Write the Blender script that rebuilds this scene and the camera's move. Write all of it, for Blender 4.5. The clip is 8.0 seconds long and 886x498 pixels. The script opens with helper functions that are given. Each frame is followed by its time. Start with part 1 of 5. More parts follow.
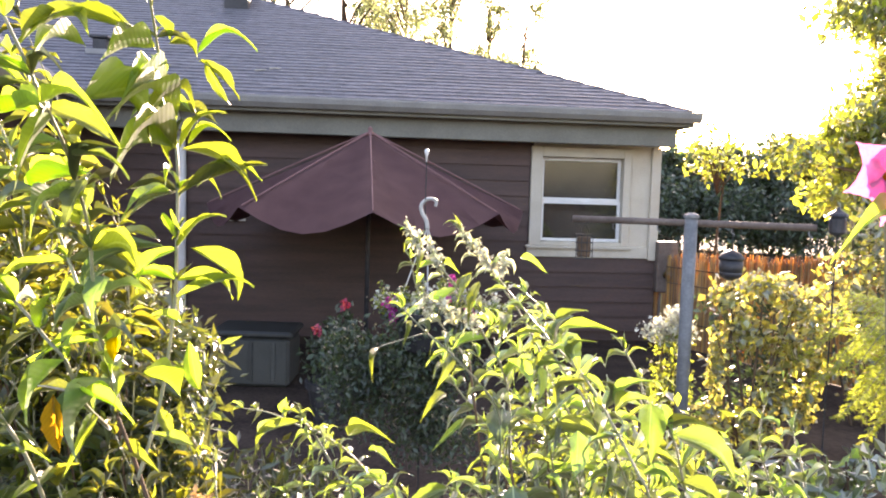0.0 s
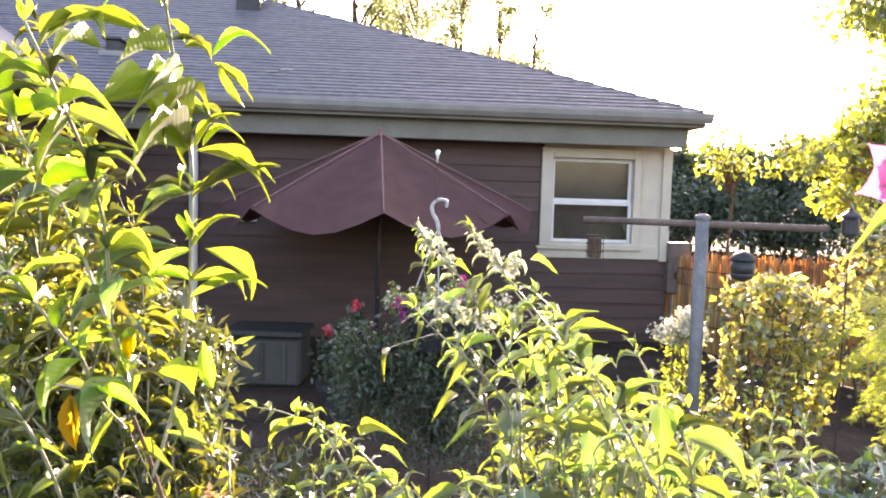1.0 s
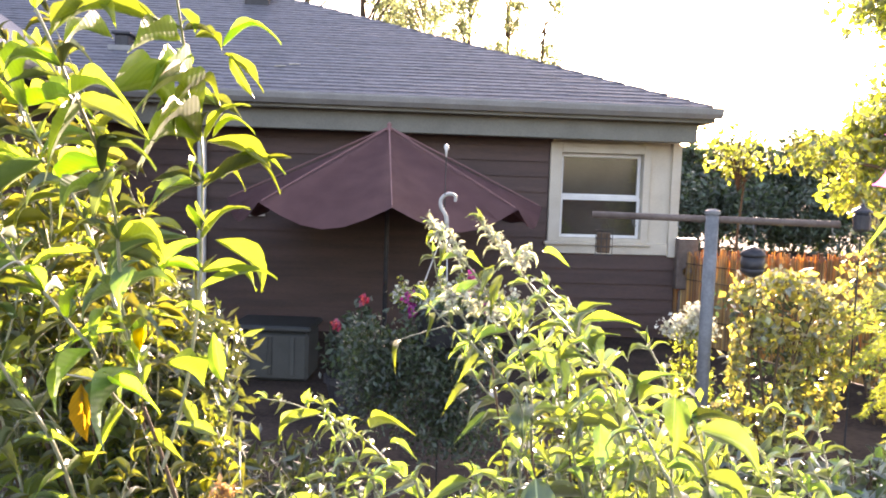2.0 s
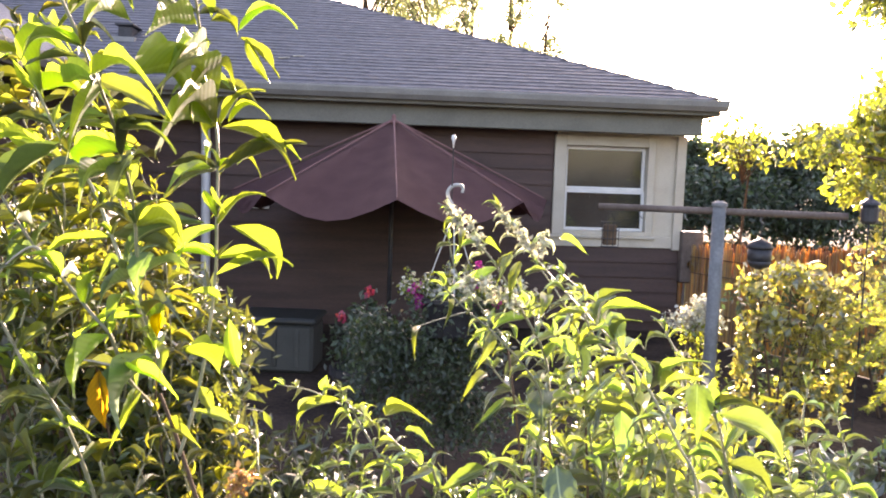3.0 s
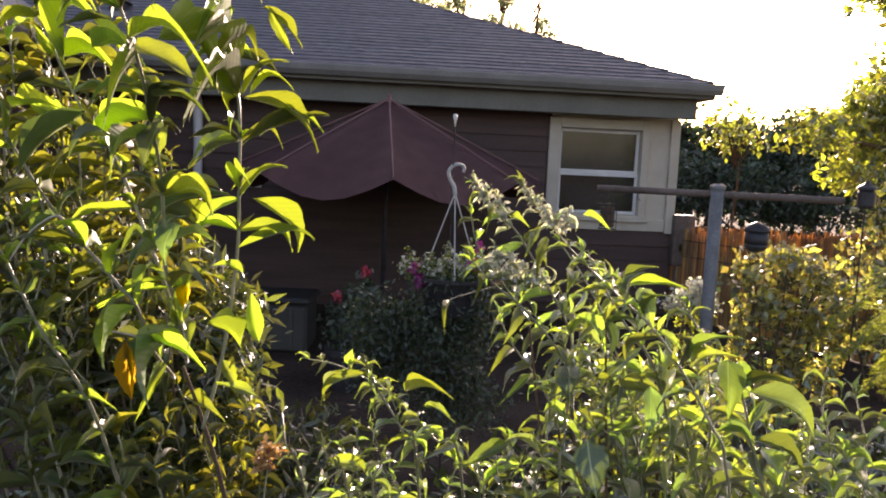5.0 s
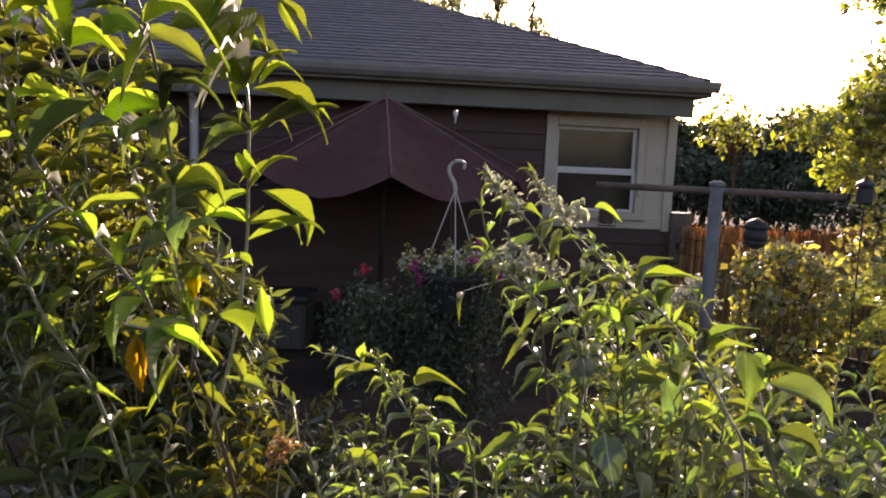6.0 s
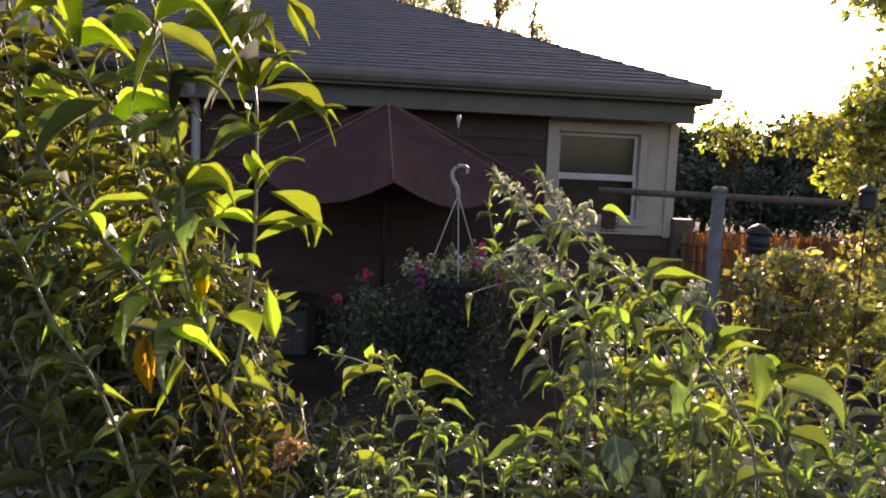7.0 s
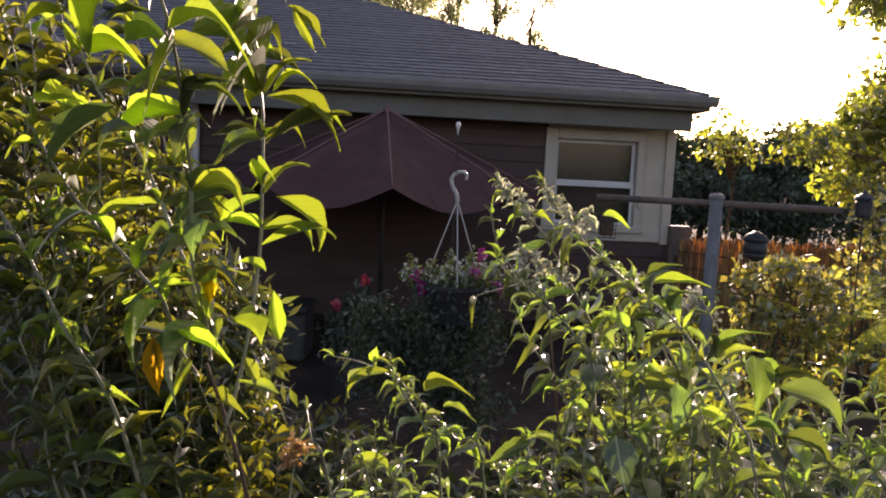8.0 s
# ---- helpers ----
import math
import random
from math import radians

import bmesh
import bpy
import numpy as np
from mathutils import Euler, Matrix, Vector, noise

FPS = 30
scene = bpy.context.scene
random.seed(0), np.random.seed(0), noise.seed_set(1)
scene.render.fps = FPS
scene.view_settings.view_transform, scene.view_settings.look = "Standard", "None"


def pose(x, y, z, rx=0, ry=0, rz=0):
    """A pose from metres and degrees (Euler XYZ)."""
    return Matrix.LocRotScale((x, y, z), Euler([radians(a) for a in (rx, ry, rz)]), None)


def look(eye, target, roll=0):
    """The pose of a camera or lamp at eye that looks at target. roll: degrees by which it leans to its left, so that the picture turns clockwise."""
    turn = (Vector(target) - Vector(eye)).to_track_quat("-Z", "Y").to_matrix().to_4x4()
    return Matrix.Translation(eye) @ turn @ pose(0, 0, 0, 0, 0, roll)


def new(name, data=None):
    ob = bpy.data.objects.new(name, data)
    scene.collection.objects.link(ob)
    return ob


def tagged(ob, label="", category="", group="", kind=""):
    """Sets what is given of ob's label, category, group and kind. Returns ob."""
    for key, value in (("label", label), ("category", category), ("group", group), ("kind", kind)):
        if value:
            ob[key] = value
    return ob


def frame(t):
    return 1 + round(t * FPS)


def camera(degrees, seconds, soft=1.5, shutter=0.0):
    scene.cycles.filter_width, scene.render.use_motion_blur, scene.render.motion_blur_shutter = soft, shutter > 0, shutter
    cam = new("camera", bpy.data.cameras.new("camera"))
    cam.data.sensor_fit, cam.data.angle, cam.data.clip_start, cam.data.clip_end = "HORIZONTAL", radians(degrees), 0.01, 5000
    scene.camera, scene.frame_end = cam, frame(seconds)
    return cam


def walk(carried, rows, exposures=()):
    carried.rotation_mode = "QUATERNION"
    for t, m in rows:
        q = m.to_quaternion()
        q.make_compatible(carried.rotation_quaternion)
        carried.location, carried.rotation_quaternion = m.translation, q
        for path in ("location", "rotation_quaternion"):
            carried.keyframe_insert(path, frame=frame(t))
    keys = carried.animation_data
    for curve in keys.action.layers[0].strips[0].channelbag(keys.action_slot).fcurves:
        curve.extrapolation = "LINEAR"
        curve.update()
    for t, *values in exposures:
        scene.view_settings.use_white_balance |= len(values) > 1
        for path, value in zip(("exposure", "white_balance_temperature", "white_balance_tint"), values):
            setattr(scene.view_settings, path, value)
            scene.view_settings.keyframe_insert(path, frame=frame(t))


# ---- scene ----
cam = camera(60.0, 8.0, soft=1.9)
PATH = [
    (0, (0.052, -0.1, 1.792), (0.034, 1.894, 1.637), 1.7),
    (0.5, (0.053, -0.103, 1.792), (0.019, 1.891, 1.639), 1.7),
    (1, (0.05, -0.109, 1.793), (0.005, 1.885, 1.639), 1.7),
    (1.5, (0.049, -0.107, 1.79), (-0.009, 1.886, 1.632), 1.7),
    (3, (0.014, -0.093, 1.77), (-0.053, 1.898, 1.588), 1.9),
    (3.5, (-0.005, -0.094, 1.76), (-0.061, 1.896, 1.572), 2.1),
    (4, (-0.021, -0.091, 1.758), (-0.071, 1.898, 1.553), 2.3),
    (4.5, (-0.038, -0.089, 1.757), (-0.079, 1.898, 1.535), 2.5),
    (6, (-0.085, -0.074, 1.737), (-0.103, 1.913, 1.509), 2.5),
    (6.5, (-0.097, -0.07, 1.731), (-0.111, 1.918, 1.51), 2.5),
    (7, (-0.099, -0.072, 1.727), (-0.118, 1.917, 1.516), 2.6),
    (7.5, (-0.104, -0.08, 1.723), (-0.123, 1.91, 1.524), 2.7),
    (8, (-0.11, -0.092, 1.725), (-0.122, 1.898, 1.531), 2.8),
]
walk(cam, [(t, look(*r)) for t, *r in PATH],
     exposures=[(0, 2.85, 7300, 31), (1.0, 2.95, 7300, 31), (1.5, 2.95, 7300, 31), (3.0, 2.65, 7300, 33), (3.5, 2.45, 7300, 33), (4.0, 2.1, 7300, 33),
                (4.5, 1.8, 7300, 33), (6.0, 0.95, 7200, 35), (7.0, 0.9, 7200, 35), (8.0, 1.0, 7200, 35)])

# ---------------------------------------------------------------- light
SUN_AZ, SUN_EL = radians(15.2), radians(14.3)      # clockwise from +y, above the horizon
world = bpy.data.worlds.new("sky")
scene.world = world
world.use_nodes = True
wn = world.node_tree
sky = wn.nodes.new("ShaderNodeTexSky")
sky.sky_type = "NISHITA"
sky.sun_disc = False
sky.sun_elevation, sky.sun_rotation = SUN_EL, SUN_AZ
sky.dust_density, sky.air_density = 2.5, 1.0
wn.links.new(sky.outputs[0], wn.nodes["Background"].inputs[0])
wn.nodes["Background"].inputs[1].default_value = 0.12
sun_data = bpy.data.lights.new("sun", "SUN")
sun_data.energy, sun_data.angle, sun_data.color = 5.0, radians(0.5), (1.0, 0.90, 0.74)
sun = new("sun", sun_data)
to_sun = Vector((math.sin(SUN_AZ) * math.cos(SUN_EL), math.cos(SUN_AZ) * math.cos(SUN_EL), math.sin(SUN_EL)))
sun.matrix_world = look(to_sun * 60, (0, 0, 0))

# ---------------------------------------------------------------- materials
rng = random.Random(7)


def nodes_of(name):
    m = bpy.data.materials.new(name)
    m.use_nodes = True
    return m, m.node_tree, m.node_tree.nodes["Principled BSDF"]


def surface(name, dark, light, scale=6.0, rough=0.7, bump=0.2, metal=0.0, fine=60.0, vary=0.25, stretch=(1, 1, 1)):
    """A worn surface: two colours mixed by coarse and fine noise, with relief and a shift from piece to piece."""
    m, t, bsdf = nodes_of(name)
    n, l = t.nodes, t.links
    tc, mp = n.new("ShaderNodeTexCoord"), n.new("ShaderNodeMapping")
    mp.inputs["Scale"].default_value = stretch
    l.new(tc.outputs["Object"], mp.inputs[0])
    big, small = n.new("ShaderNodeTexNoise"), n.new("ShaderNodeTexNoise")
    big.inputs["Scale"].default_value, small.inputs["Scale"].default_value = scale, fine
    big.inputs["Detail"].default_value, small.inputs["Detail"].default_value = 5, 3
    for q in (big, small):
        l.new(mp.outputs[0], q.inputs["Vector"])
    add = n.new("ShaderNodeMix")
    add.inputs[0].default_value = 0.4
    l.new(big.outputs[0], add.inputs[2]), l.new(small.outputs[0], add.inputs[3])
    ramp = n.new("ShaderNodeValToRGB")
    ramp.color_ramp.elements[0].position, ramp.color_ramp.elements[1].position = 0.36, 0.64
    ramp.color_ramp.elements[0].color, ramp.color_ramp.elements[1].color = (*dark, 1), (*light, 1)
    l.new(add.outputs[0], ramp.inputs[0])
    info, hsv, val = n.new("ShaderNodeObjectInfo"), n.new("ShaderNodeHueSaturation"), n.new("ShaderNodeMapRange")
    val.inputs[3].default_value, val.inputs[4].default_value = 1 - vary, 1 + vary
    l.new(info.outputs["Random"], val.inputs[0]), l.new(val.outputs[0], hsv.inputs["Value"])
    l.new(ramp.outputs[0], hsv.inputs["Color"]), l.new(hsv.outputs[0], bsdf.inputs["Base Color"])
    bm_ = n.new("ShaderNodeBump")
    bm_.inputs["Strength"].default_value, bm_.inputs["Distance"].default_value = bump, 0.01
    l.new(add.outputs[0], bm_.inputs["Height"]), l.new(bm_.outputs[0], bsdf.inputs["Normal"])
    bsdf.inputs["Roughness"].default_value, bsdf.inputs["Metallic"].default_value = rough, metal
    return m


def leafy(name, top, under, through_colour, share=0.5, rough=0.42, island=False, vein=True, bump=0.14, sheen=0.22, thick=0.12, wax=0.0):
    """Living leaf: glossy upper skin over a body that lets light through, with veins and blotches."""
    m, t, bsdf = nodes_of(name)
    n, l = t.nodes, t.links
    tc, noise_, ramp = n.new("ShaderNodeTexCoord"), n.new("ShaderNodeTexNoise"), n.new("ShaderNodeValToRGB")
    noise_.inputs["Scale"].default_value = 5.0
    noise_.inputs["Detail"].default_value = 4
    l.new(tc.outputs["Object"], noise_.inputs["Vector"])
    ramp.color_ramp.elements[0].position, ramp.color_ramp.elements[1].position = 0.35, 0.65
    ramp.color_ramp.elements[0].color, ramp.color_ramp.elements[1].color = (*top, 1), (*under, 1)
    l.new(noise_.outputs[0], ramp.inputs[0])
    rnd = n.new("ShaderNodeNewGeometry").outputs["Random Per Island"] if island else n.new("ShaderNodeObjectInfo").outputs["Random"]
    val, hue = n.new("ShaderNodeMapRange"), n.new("ShaderNodeMapRange")
    val.inputs[3].default_value, val.inputs[4].default_value = 0.5, 1.45
    hue.inputs[3].default_value, hue.inputs[4].default_value = 0.478, 0.518
    l.new(rnd, val.inputs[0]), l.new(rnd, hue.inputs[0])
    skin, body = n.new("ShaderNodeHueSaturation"), n.new("ShaderNodeHueSaturation")
    for q in (skin, body):
        l.new(val.outputs[0], q.inputs["Value"]), l.new(hue.outputs[0], q.inputs["Hue"])
    l.new(ramp.outputs[0], skin.inputs["Color"])
    body.inputs["Color"].default_value = (*through_colour, 1)
    out_body, out_skin = body.outputs[0], skin.outputs[0]
    height = noise_.outputs[0]
    if vein:
        wave = n.new("ShaderNodeTexWave")
        wave.wave_type, wave.bands_direction = "BANDS", "Y"
        wave.inputs["Scale"].default_value, wave.inputs["Distortion"].default_value = 3.6, 2.0
        sep, ab, mul, comb = n.new("ShaderNodeSeparateXYZ"), n.new("ShaderNodeMath"), n.new("ShaderNodeMath"), n.new("ShaderNodeCombineXYZ")
        ab.operation, mul.operation = "ABSOLUTE", "MULTIPLY_ADD"
        l.new(tc.outputs["Object"], sep.inputs[0]), l.new(sep.outputs[0], ab.inputs[0])
        l.new(ab.outputs[0], mul.inputs[0]), l.new(sep.outputs[1], mul.inputs[2])
        mul.inputs[1].default_value = -0.35
        l.new(mul.outputs[0], comb.inputs[1]), l.new(comb.outputs[0], wave.inputs["Vector"])
        dim = n.new("ShaderNodeMix")
        dim.data_type, dim.blend_type = "RGBA", "MULTIPLY"
        dim.inputs[0].default_value = 0.10
        l.new(body.outputs[0], dim.inputs[6]), l.new(wave.outputs[0], dim.inputs[7])
        rib, pale = n.new("ShaderNodeMath"), n.new("ShaderNodeMix")
        rib.operation, rib.inputs[1].default_value = "LESS_THAN", 0.028
        pale.data_type = "RGBA"
        pale.inputs[7].default_value = (0.34, 0.40, 0.18, 1)
        l.new(ab.outputs[0], rib.inputs[0]), l.new(rib.outputs[0], pale.inputs[0]), l.new(skin.outputs[0], pale.inputs[6])
        out_skin, out_body, height = pale.outputs[2], dim.outputs[2], wave.outputs[0]
    l.new(out_skin, bsdf.inputs["Base Color"])
    bsdf.inputs["Roughness"].default_value = rough
    bsdf.inputs["Specular IOR Level"].default_value = 1.0
    tr, mx = n.new("ShaderNodeBsdfTranslucent"), n.new("ShaderNodeMixShader")
    l.new(out_body, tr.inputs[0])
    bmp = n.new("ShaderNodeBump")
    bmp.inputs["Strength"].default_value, bmp.inputs["Distance"].default_value = bump, 0.004
    l.new(height, bmp.inputs["Height"]), l.new(bmp.outputs[0], bsdf.inputs["Normal"])
    # some leaves are thick and let little light through
    far, frac, thin = n.new("ShaderNodeMath"), n.new("ShaderNodeMath"), n.new("ShaderNodeMapRange")
    far.operation, frac.operation, far.inputs[1].default_value = "MULTIPLY", "FRACT", 7.31
    thin.interpolation_type = "SMOOTHSTEP"
    thin.inputs[1].default_value, thin.inputs[2].default_value = 0.15, 0.75
    thin.inputs[3].default_value, thin.inputs[4].default_value = share * thick, share * 1.06
    l.new(rnd, far.inputs[0]), l.new(far.outputs[0], frac.inputs[0]), l.new(frac.outputs[0], thin.inputs[0])
    l.new(thin.outputs[0], mx.inputs[0])
    bsdf.inputs["Sheen Weight"].default_value, bsdf.inputs["Sheen Roughness"].default_value = sheen, 0.35
    l.new(bsdf.outputs[0], mx.inputs[1]), l.new(tr.outputs[0], mx.inputs[2])
    # waxy skin: white glints where the light grazes the leaf
    edge, power, gloss_ = n.new("ShaderNodeLayerWeight"), n.new("ShaderNodeMath"), n.new("ShaderNodeMath")
    edge.inputs["Blend"].default_value = 0.5
    power.operation, power.inputs[1].default_value = "POWER", 2.4
    gloss_.operation = "MULTIPLY_ADD"
    gloss_.inputs[1].default_value, gloss_.inputs[2].default_value = wax, 0.12 * wax
    shine, coat = n.new("ShaderNodeBsdfGlossy"), n.new("ShaderNodeMixShader")
    shine.inputs["Color"].default_value, shine.inputs["Roughness"].default_value = (0.95, 0.96, 0.92, 1), 0.46
    l.new(edge.outputs["Facing"], power.inputs[0]), l.new(power.outputs[0], gloss_.inputs[0])
    l.new(gloss_.outputs[0], coat.inputs[0]), l.new(mx.outputs[0], coat.inputs[1]), l.new(shine.outputs[0], coat.inputs[2])
    l.new(coat.outputs[0], n["Material Output"].inputs[0])
    return m


M_LEAF = leafy("shrub_leaf", (0.045, 0.085, 0.022), (0.08, 0.13, 0.035), (0.38, 0.52, 0.03), share=0.60, rough=0.46, sheen=0.12, wax=0.08)
M_LEAF_PALE = leafy("felted_shrub_leaf", (0.04, 0.08, 0.025), (0.075, 0.12, 0.04), (0.38, 0.54, 0.04), share=0.60, rough=0.36, sheen=0.06, wax=1.0)
M_LEAF_PALE_THIN = leafy("thin_felted_shrub_leaf", (0.045, 0.085, 0.025), (0.08, 0.125, 0.04), (0.37, 0.53, 0.035), share=0.58, rough=0.36, thick=0.8, sheen=0.06, wax=0.3)
M_LEAF_THIN = leafy("thin_shrub_leaf", (0.045, 0.085, 0.022), (0.08, 0.13, 0.035), (0.38, 0.52, 0.03), share=0.60, rough=0.46, sheen=0.12, thick=0.75, wax=0.08)
# darker, less translucent copy: shade from neighbouring leaves is put into the material
M_LEAF_DEEP = leafy("shade_dark_leaf", (0.04, 0.075, 0.03), (0.075, 0.12, 0.045), (0.30, 0.46, 0.05), share=0.32, rough=0.45, sheen=0.06, thick=0.3, wax=0.03, bump=0.05)
# shaded copy of the shrub leaf: darker colours stand for shade inside the bush
M_LEAF_BACK = leafy("shade_toned_inner_leaf", (0.035, 0.055, 0.015), (0.065, 0.09, 0.028), (0.36, 0.38, 0.025), share=0.5, rough=0.5, thick=0.1, sheen=0.04, wax=0.0, island=True, vein=False)
# felted leaf toned down; the dimness deeper in the bush is in its colour
M_LEAF_PALE_BACK = leafy("shade_toned_felted_leaf", (0.035, 0.06, 0.02), (0.065, 0.10, 0.035), (0.30, 0.46, 0.04), share=0.55, rough=0.4, thick=0.12, sheen=0.04, wax=0.95, island=True, vein=False)
M_FELT = leafy("white_felted_leaf", (0.30, 0.33, 0.22), (0.45, 0.46, 0.36), (0.62, 0.68, 0.36), share=0.5, rough=0.45, thick=0.5, wax=0.5, island=True, vein=False)
M_YELLOW = leafy("yellowed_leaf", (0.45, 0.28, 0.04), (0.30, 0.16, 0.03), (1.0, 0.62, 0.02), share=0.93, sheen=0.1, thick=0.95)
M_FOLIAGE = leafy("foliage", (0.05, 0.09, 0.03), (0.09, 0.14, 0.05), (0.48, 0.55, 0.035), share=0.58, rough=0.26, thick=0.2, sheen=0.06, wax=0.35, island=True, vein=False)
M_FOLIAGE_OLIVE = leafy("foliage_olive", (0.06, 0.09, 0.03), (0.11, 0.135, 0.05), (0.70, 0.66, 0.09), share=0.70, rough=0.25, thick=0.2, sheen=0.05, wax=0.7, island=True, vein=False)
# darker foliage; on inner, low and back leaves this colour stands for shade
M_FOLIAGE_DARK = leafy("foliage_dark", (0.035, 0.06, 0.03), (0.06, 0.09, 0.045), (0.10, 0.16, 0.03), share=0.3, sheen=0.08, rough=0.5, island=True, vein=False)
# foliage darkened in its colour, as if already in shade
M_FOLIAGE_DEEP = leafy("foliage_shade_toned", (0.030, 0.052, 0.020), (0.055, 0.085, 0.032), (0.20, 0.24, 0.025), share=0.4, sheen=0.04, rough=0.4, thick=0.15, wax=0.25, island=True, vein=False)
M_FERN = leafy("fern_needles", (0.08, 0.13, 0.03), (0.12, 0.17, 0.05), (0.68, 0.76, 0.06), share=0.72, rough=0.35, thick=0.8, sheen=0.05, wax=0.2, island=True, vein=False)
# paler, less saturated foliage: the wash of sun glare is put into the colour
M_FOLIAGE_PALE = leafy("foliage_glare_washed", (0.09, 0.12, 0.06), (0.14, 0.17, 0.09), (0.50, 0.56, 0.22), share=0.6, sheen=0.1, island=True, vein=False)
M_PALE = leafy("pale_bloom", (0.50, 0.52, 0.40), (0.66, 0.64, 0.56), (0.62, 0.64, 0.45), share=0.45, island=True, vein=False)
M_PINK = leafy("pink_petal", (0.75, 0.20, 0.45), (0.85, 0.38, 0.60), (0.95, 0.25, 0.55), share=0.55, thick=0.6, vein=False)
M_MAGENTA = leafy("magenta_petal", (0.45, 0.03, 0.25), (0.55, 0.06, 0.30), (0.75, 0.05, 0.40), share=0.45, island=True, vein=False)
M_RED = leafy("red_petal", (0.50, 0.03, 0.06), (0.60, 0.05, 0.08), (0.80, 0.05, 0.08), share=0.4, island=True, vein=False)
M_STEM = surface("green_stem", (0.16, 0.18, 0.09), (0.32, 0.30, 0.19), 18, 0.33, 0.3)
stem_bsdf = M_STEM.node_tree.nodes["Principled BSDF"]
stem_bsdf.inputs["Sheen Weight"].default_value, stem_bsdf.inputs["Sheen Roughness"].default_value = 0.8, 0.3      # fine pale hairs
M_TWIG = surface("bare_pale_twig", (0.40, 0.36, 0.28), (0.58, 0.53, 0.44), 20, 0.45, 0.2)
M_BARK = surface("brown_bark", (0.06, 0.04, 0.025), (0.16, 0.10, 0.06), 14, 0.85, 0.7, stretch=(1, 1, 0.25))
M_SHINGLE = surface("asphalt_shingle", (0.085, 0.085, 0.095), (0.17, 0.17, 0.19), 9, 0.5, 0.8, fine=120, vary=0.10, stretch=(1, 2, 2))
M_SIDING = surface("brown_siding", (0.062, 0.038, 0.032), (0.104, 0.061, 0.050), 3, 0.7, 0.3, stretch=(0.3, 1, 3), vary=0.12)
M_BEIGE = surface("beige_paint", (0.50, 0.45, 0.36), (0.62, 0.57, 0.47), 4, 0.6, 0.15, vary=0.05)
M_TRIM = surface("grey_green_trim", (0.15, 0.15, 0.125), (0.215, 0.215, 0.18), 2.5, 0.55, 0.12, vary=0.06)
M_GUTTER = surface("pale_gutter", (0.24, 0.24, 0.23), (0.34, 0.34, 0.32), 3, 0.5, 0.1, vary=0.04)
M_WHITE = surface("white_paint", (0.68, 0.68, 0.66), (0.80, 0.80, 0.78), 8, 0.45, 0.1, vary=0.04)
M_CANVAS = surface("maroon_canvas", (0.15, 0.070, 0.068), (0.20, 0.098, 0.094), 5, 0.85, 0.25, fine=220, vary=0.06)
M_STEEL = surface("grey_painted_pipe", (0.16, 0.17, 0.17), (0.28, 0.29, 0.29), 9, 0.55, 0.3)
M_RUST = surface("weathered_brown_pipe", (0.085, 0.062, 0.05), (0.15, 0.115, 0.095), 12, 0.7, 0.4)
M_BLACK = surface("black_plastic", (0.02, 0.02, 0.022), (0.045, 0.045, 0.05), 10, 0.5, 0.15)
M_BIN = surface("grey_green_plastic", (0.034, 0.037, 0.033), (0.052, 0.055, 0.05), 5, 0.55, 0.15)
M_REED = leafy("reed", (0.34, 0.20, 0.07), (0.52, 0.32, 0.12), (0.80, 0.44, 0.10), share=0.45, rough=0.75, island=True, vein=False)
M_DRY = leafy("dry_bloom", (0.28, 0.14, 0.06), (0.40, 0.24, 0.08), (0.60, 0.35, 0.08), share=0.4, island=True, vein=False)
M_SOIL = surface("soil_and_mulch", (0.028, 0.021, 0.017), (0.08, 0.058, 0.044), 2.2, 0.95, 1.0, fine=30)
M_SOIL.node_tree.nodes["Principled BSDF"].inputs["Specular IOR Level"].default_value = 0.1
M_WIRE = surface("pale_hanger_plastic", (0.55, 0.56, 0.52), (0.70, 0.70, 0.66), 20, 0.35, 0.1)
M_SEAM = surface("canvas_seam", (0.19, 0.092, 0.088), (0.25, 0.13, 0.12), 6, 0.8, 0.2, vary=0.05)
# darkness of the unlit room, given as a dark colour
M_ROOM_DARK = surface("dim_room", (0.05, 0.045, 0.04), (0.09, 0.08, 0.07), 2, 0.9, 0.1)

M_GLASS, gt, gb = nodes_of("window_glass")
gb.inputs["Base Color"].default_value = (0.9, 0.95, 0.95, 1)
gb.inputs["Transmission Weight"].default_value = 1.0
gb.inputs["Roughness"].default_value, gb.inputs["IOR"].default_value = 0.02, 1.45


# ---------------------------------------------------------------- mesh helpers
def part(name, bm, material, parent=None, label="", smooth=False):
    me = bpy.data.meshes.new(name)
    bm.to_mesh(me)
    bm.free()
    me.materials.append(material)
    if smooth:
        me.shade_smooth()
    ob = new(name, me)
    ob.parent = parent
    return tagged(ob, label)


def empty(name, m, label, category, group="", kind=""):
    ob = new(name)
    ob.matrix_basis = m
    return tagged(ob, label, category, group, kind)


def box(bm, lo, hi, bevel=0.0):
    verts = bmesh.ops.create_cube(bm, size=1.0)["verts"]
    lo, hi = Vector(lo), Vector(hi)
    for v in verts:
        v.co = Vector((a + (b - a) * (c + 0.5) for a, b, c in zip(lo, hi, v.co)))
    if bevel:
        edges = list({e for v in verts for e in v.link_edges})
        bmesh.ops.bevel(bm, geom=edges, offset=bevel, segments=1, affect="EDGES")
    return bm


def boxed(lo, hi, bevel=0.0):
    return box(bmesh.new(), lo, hi, bevel)


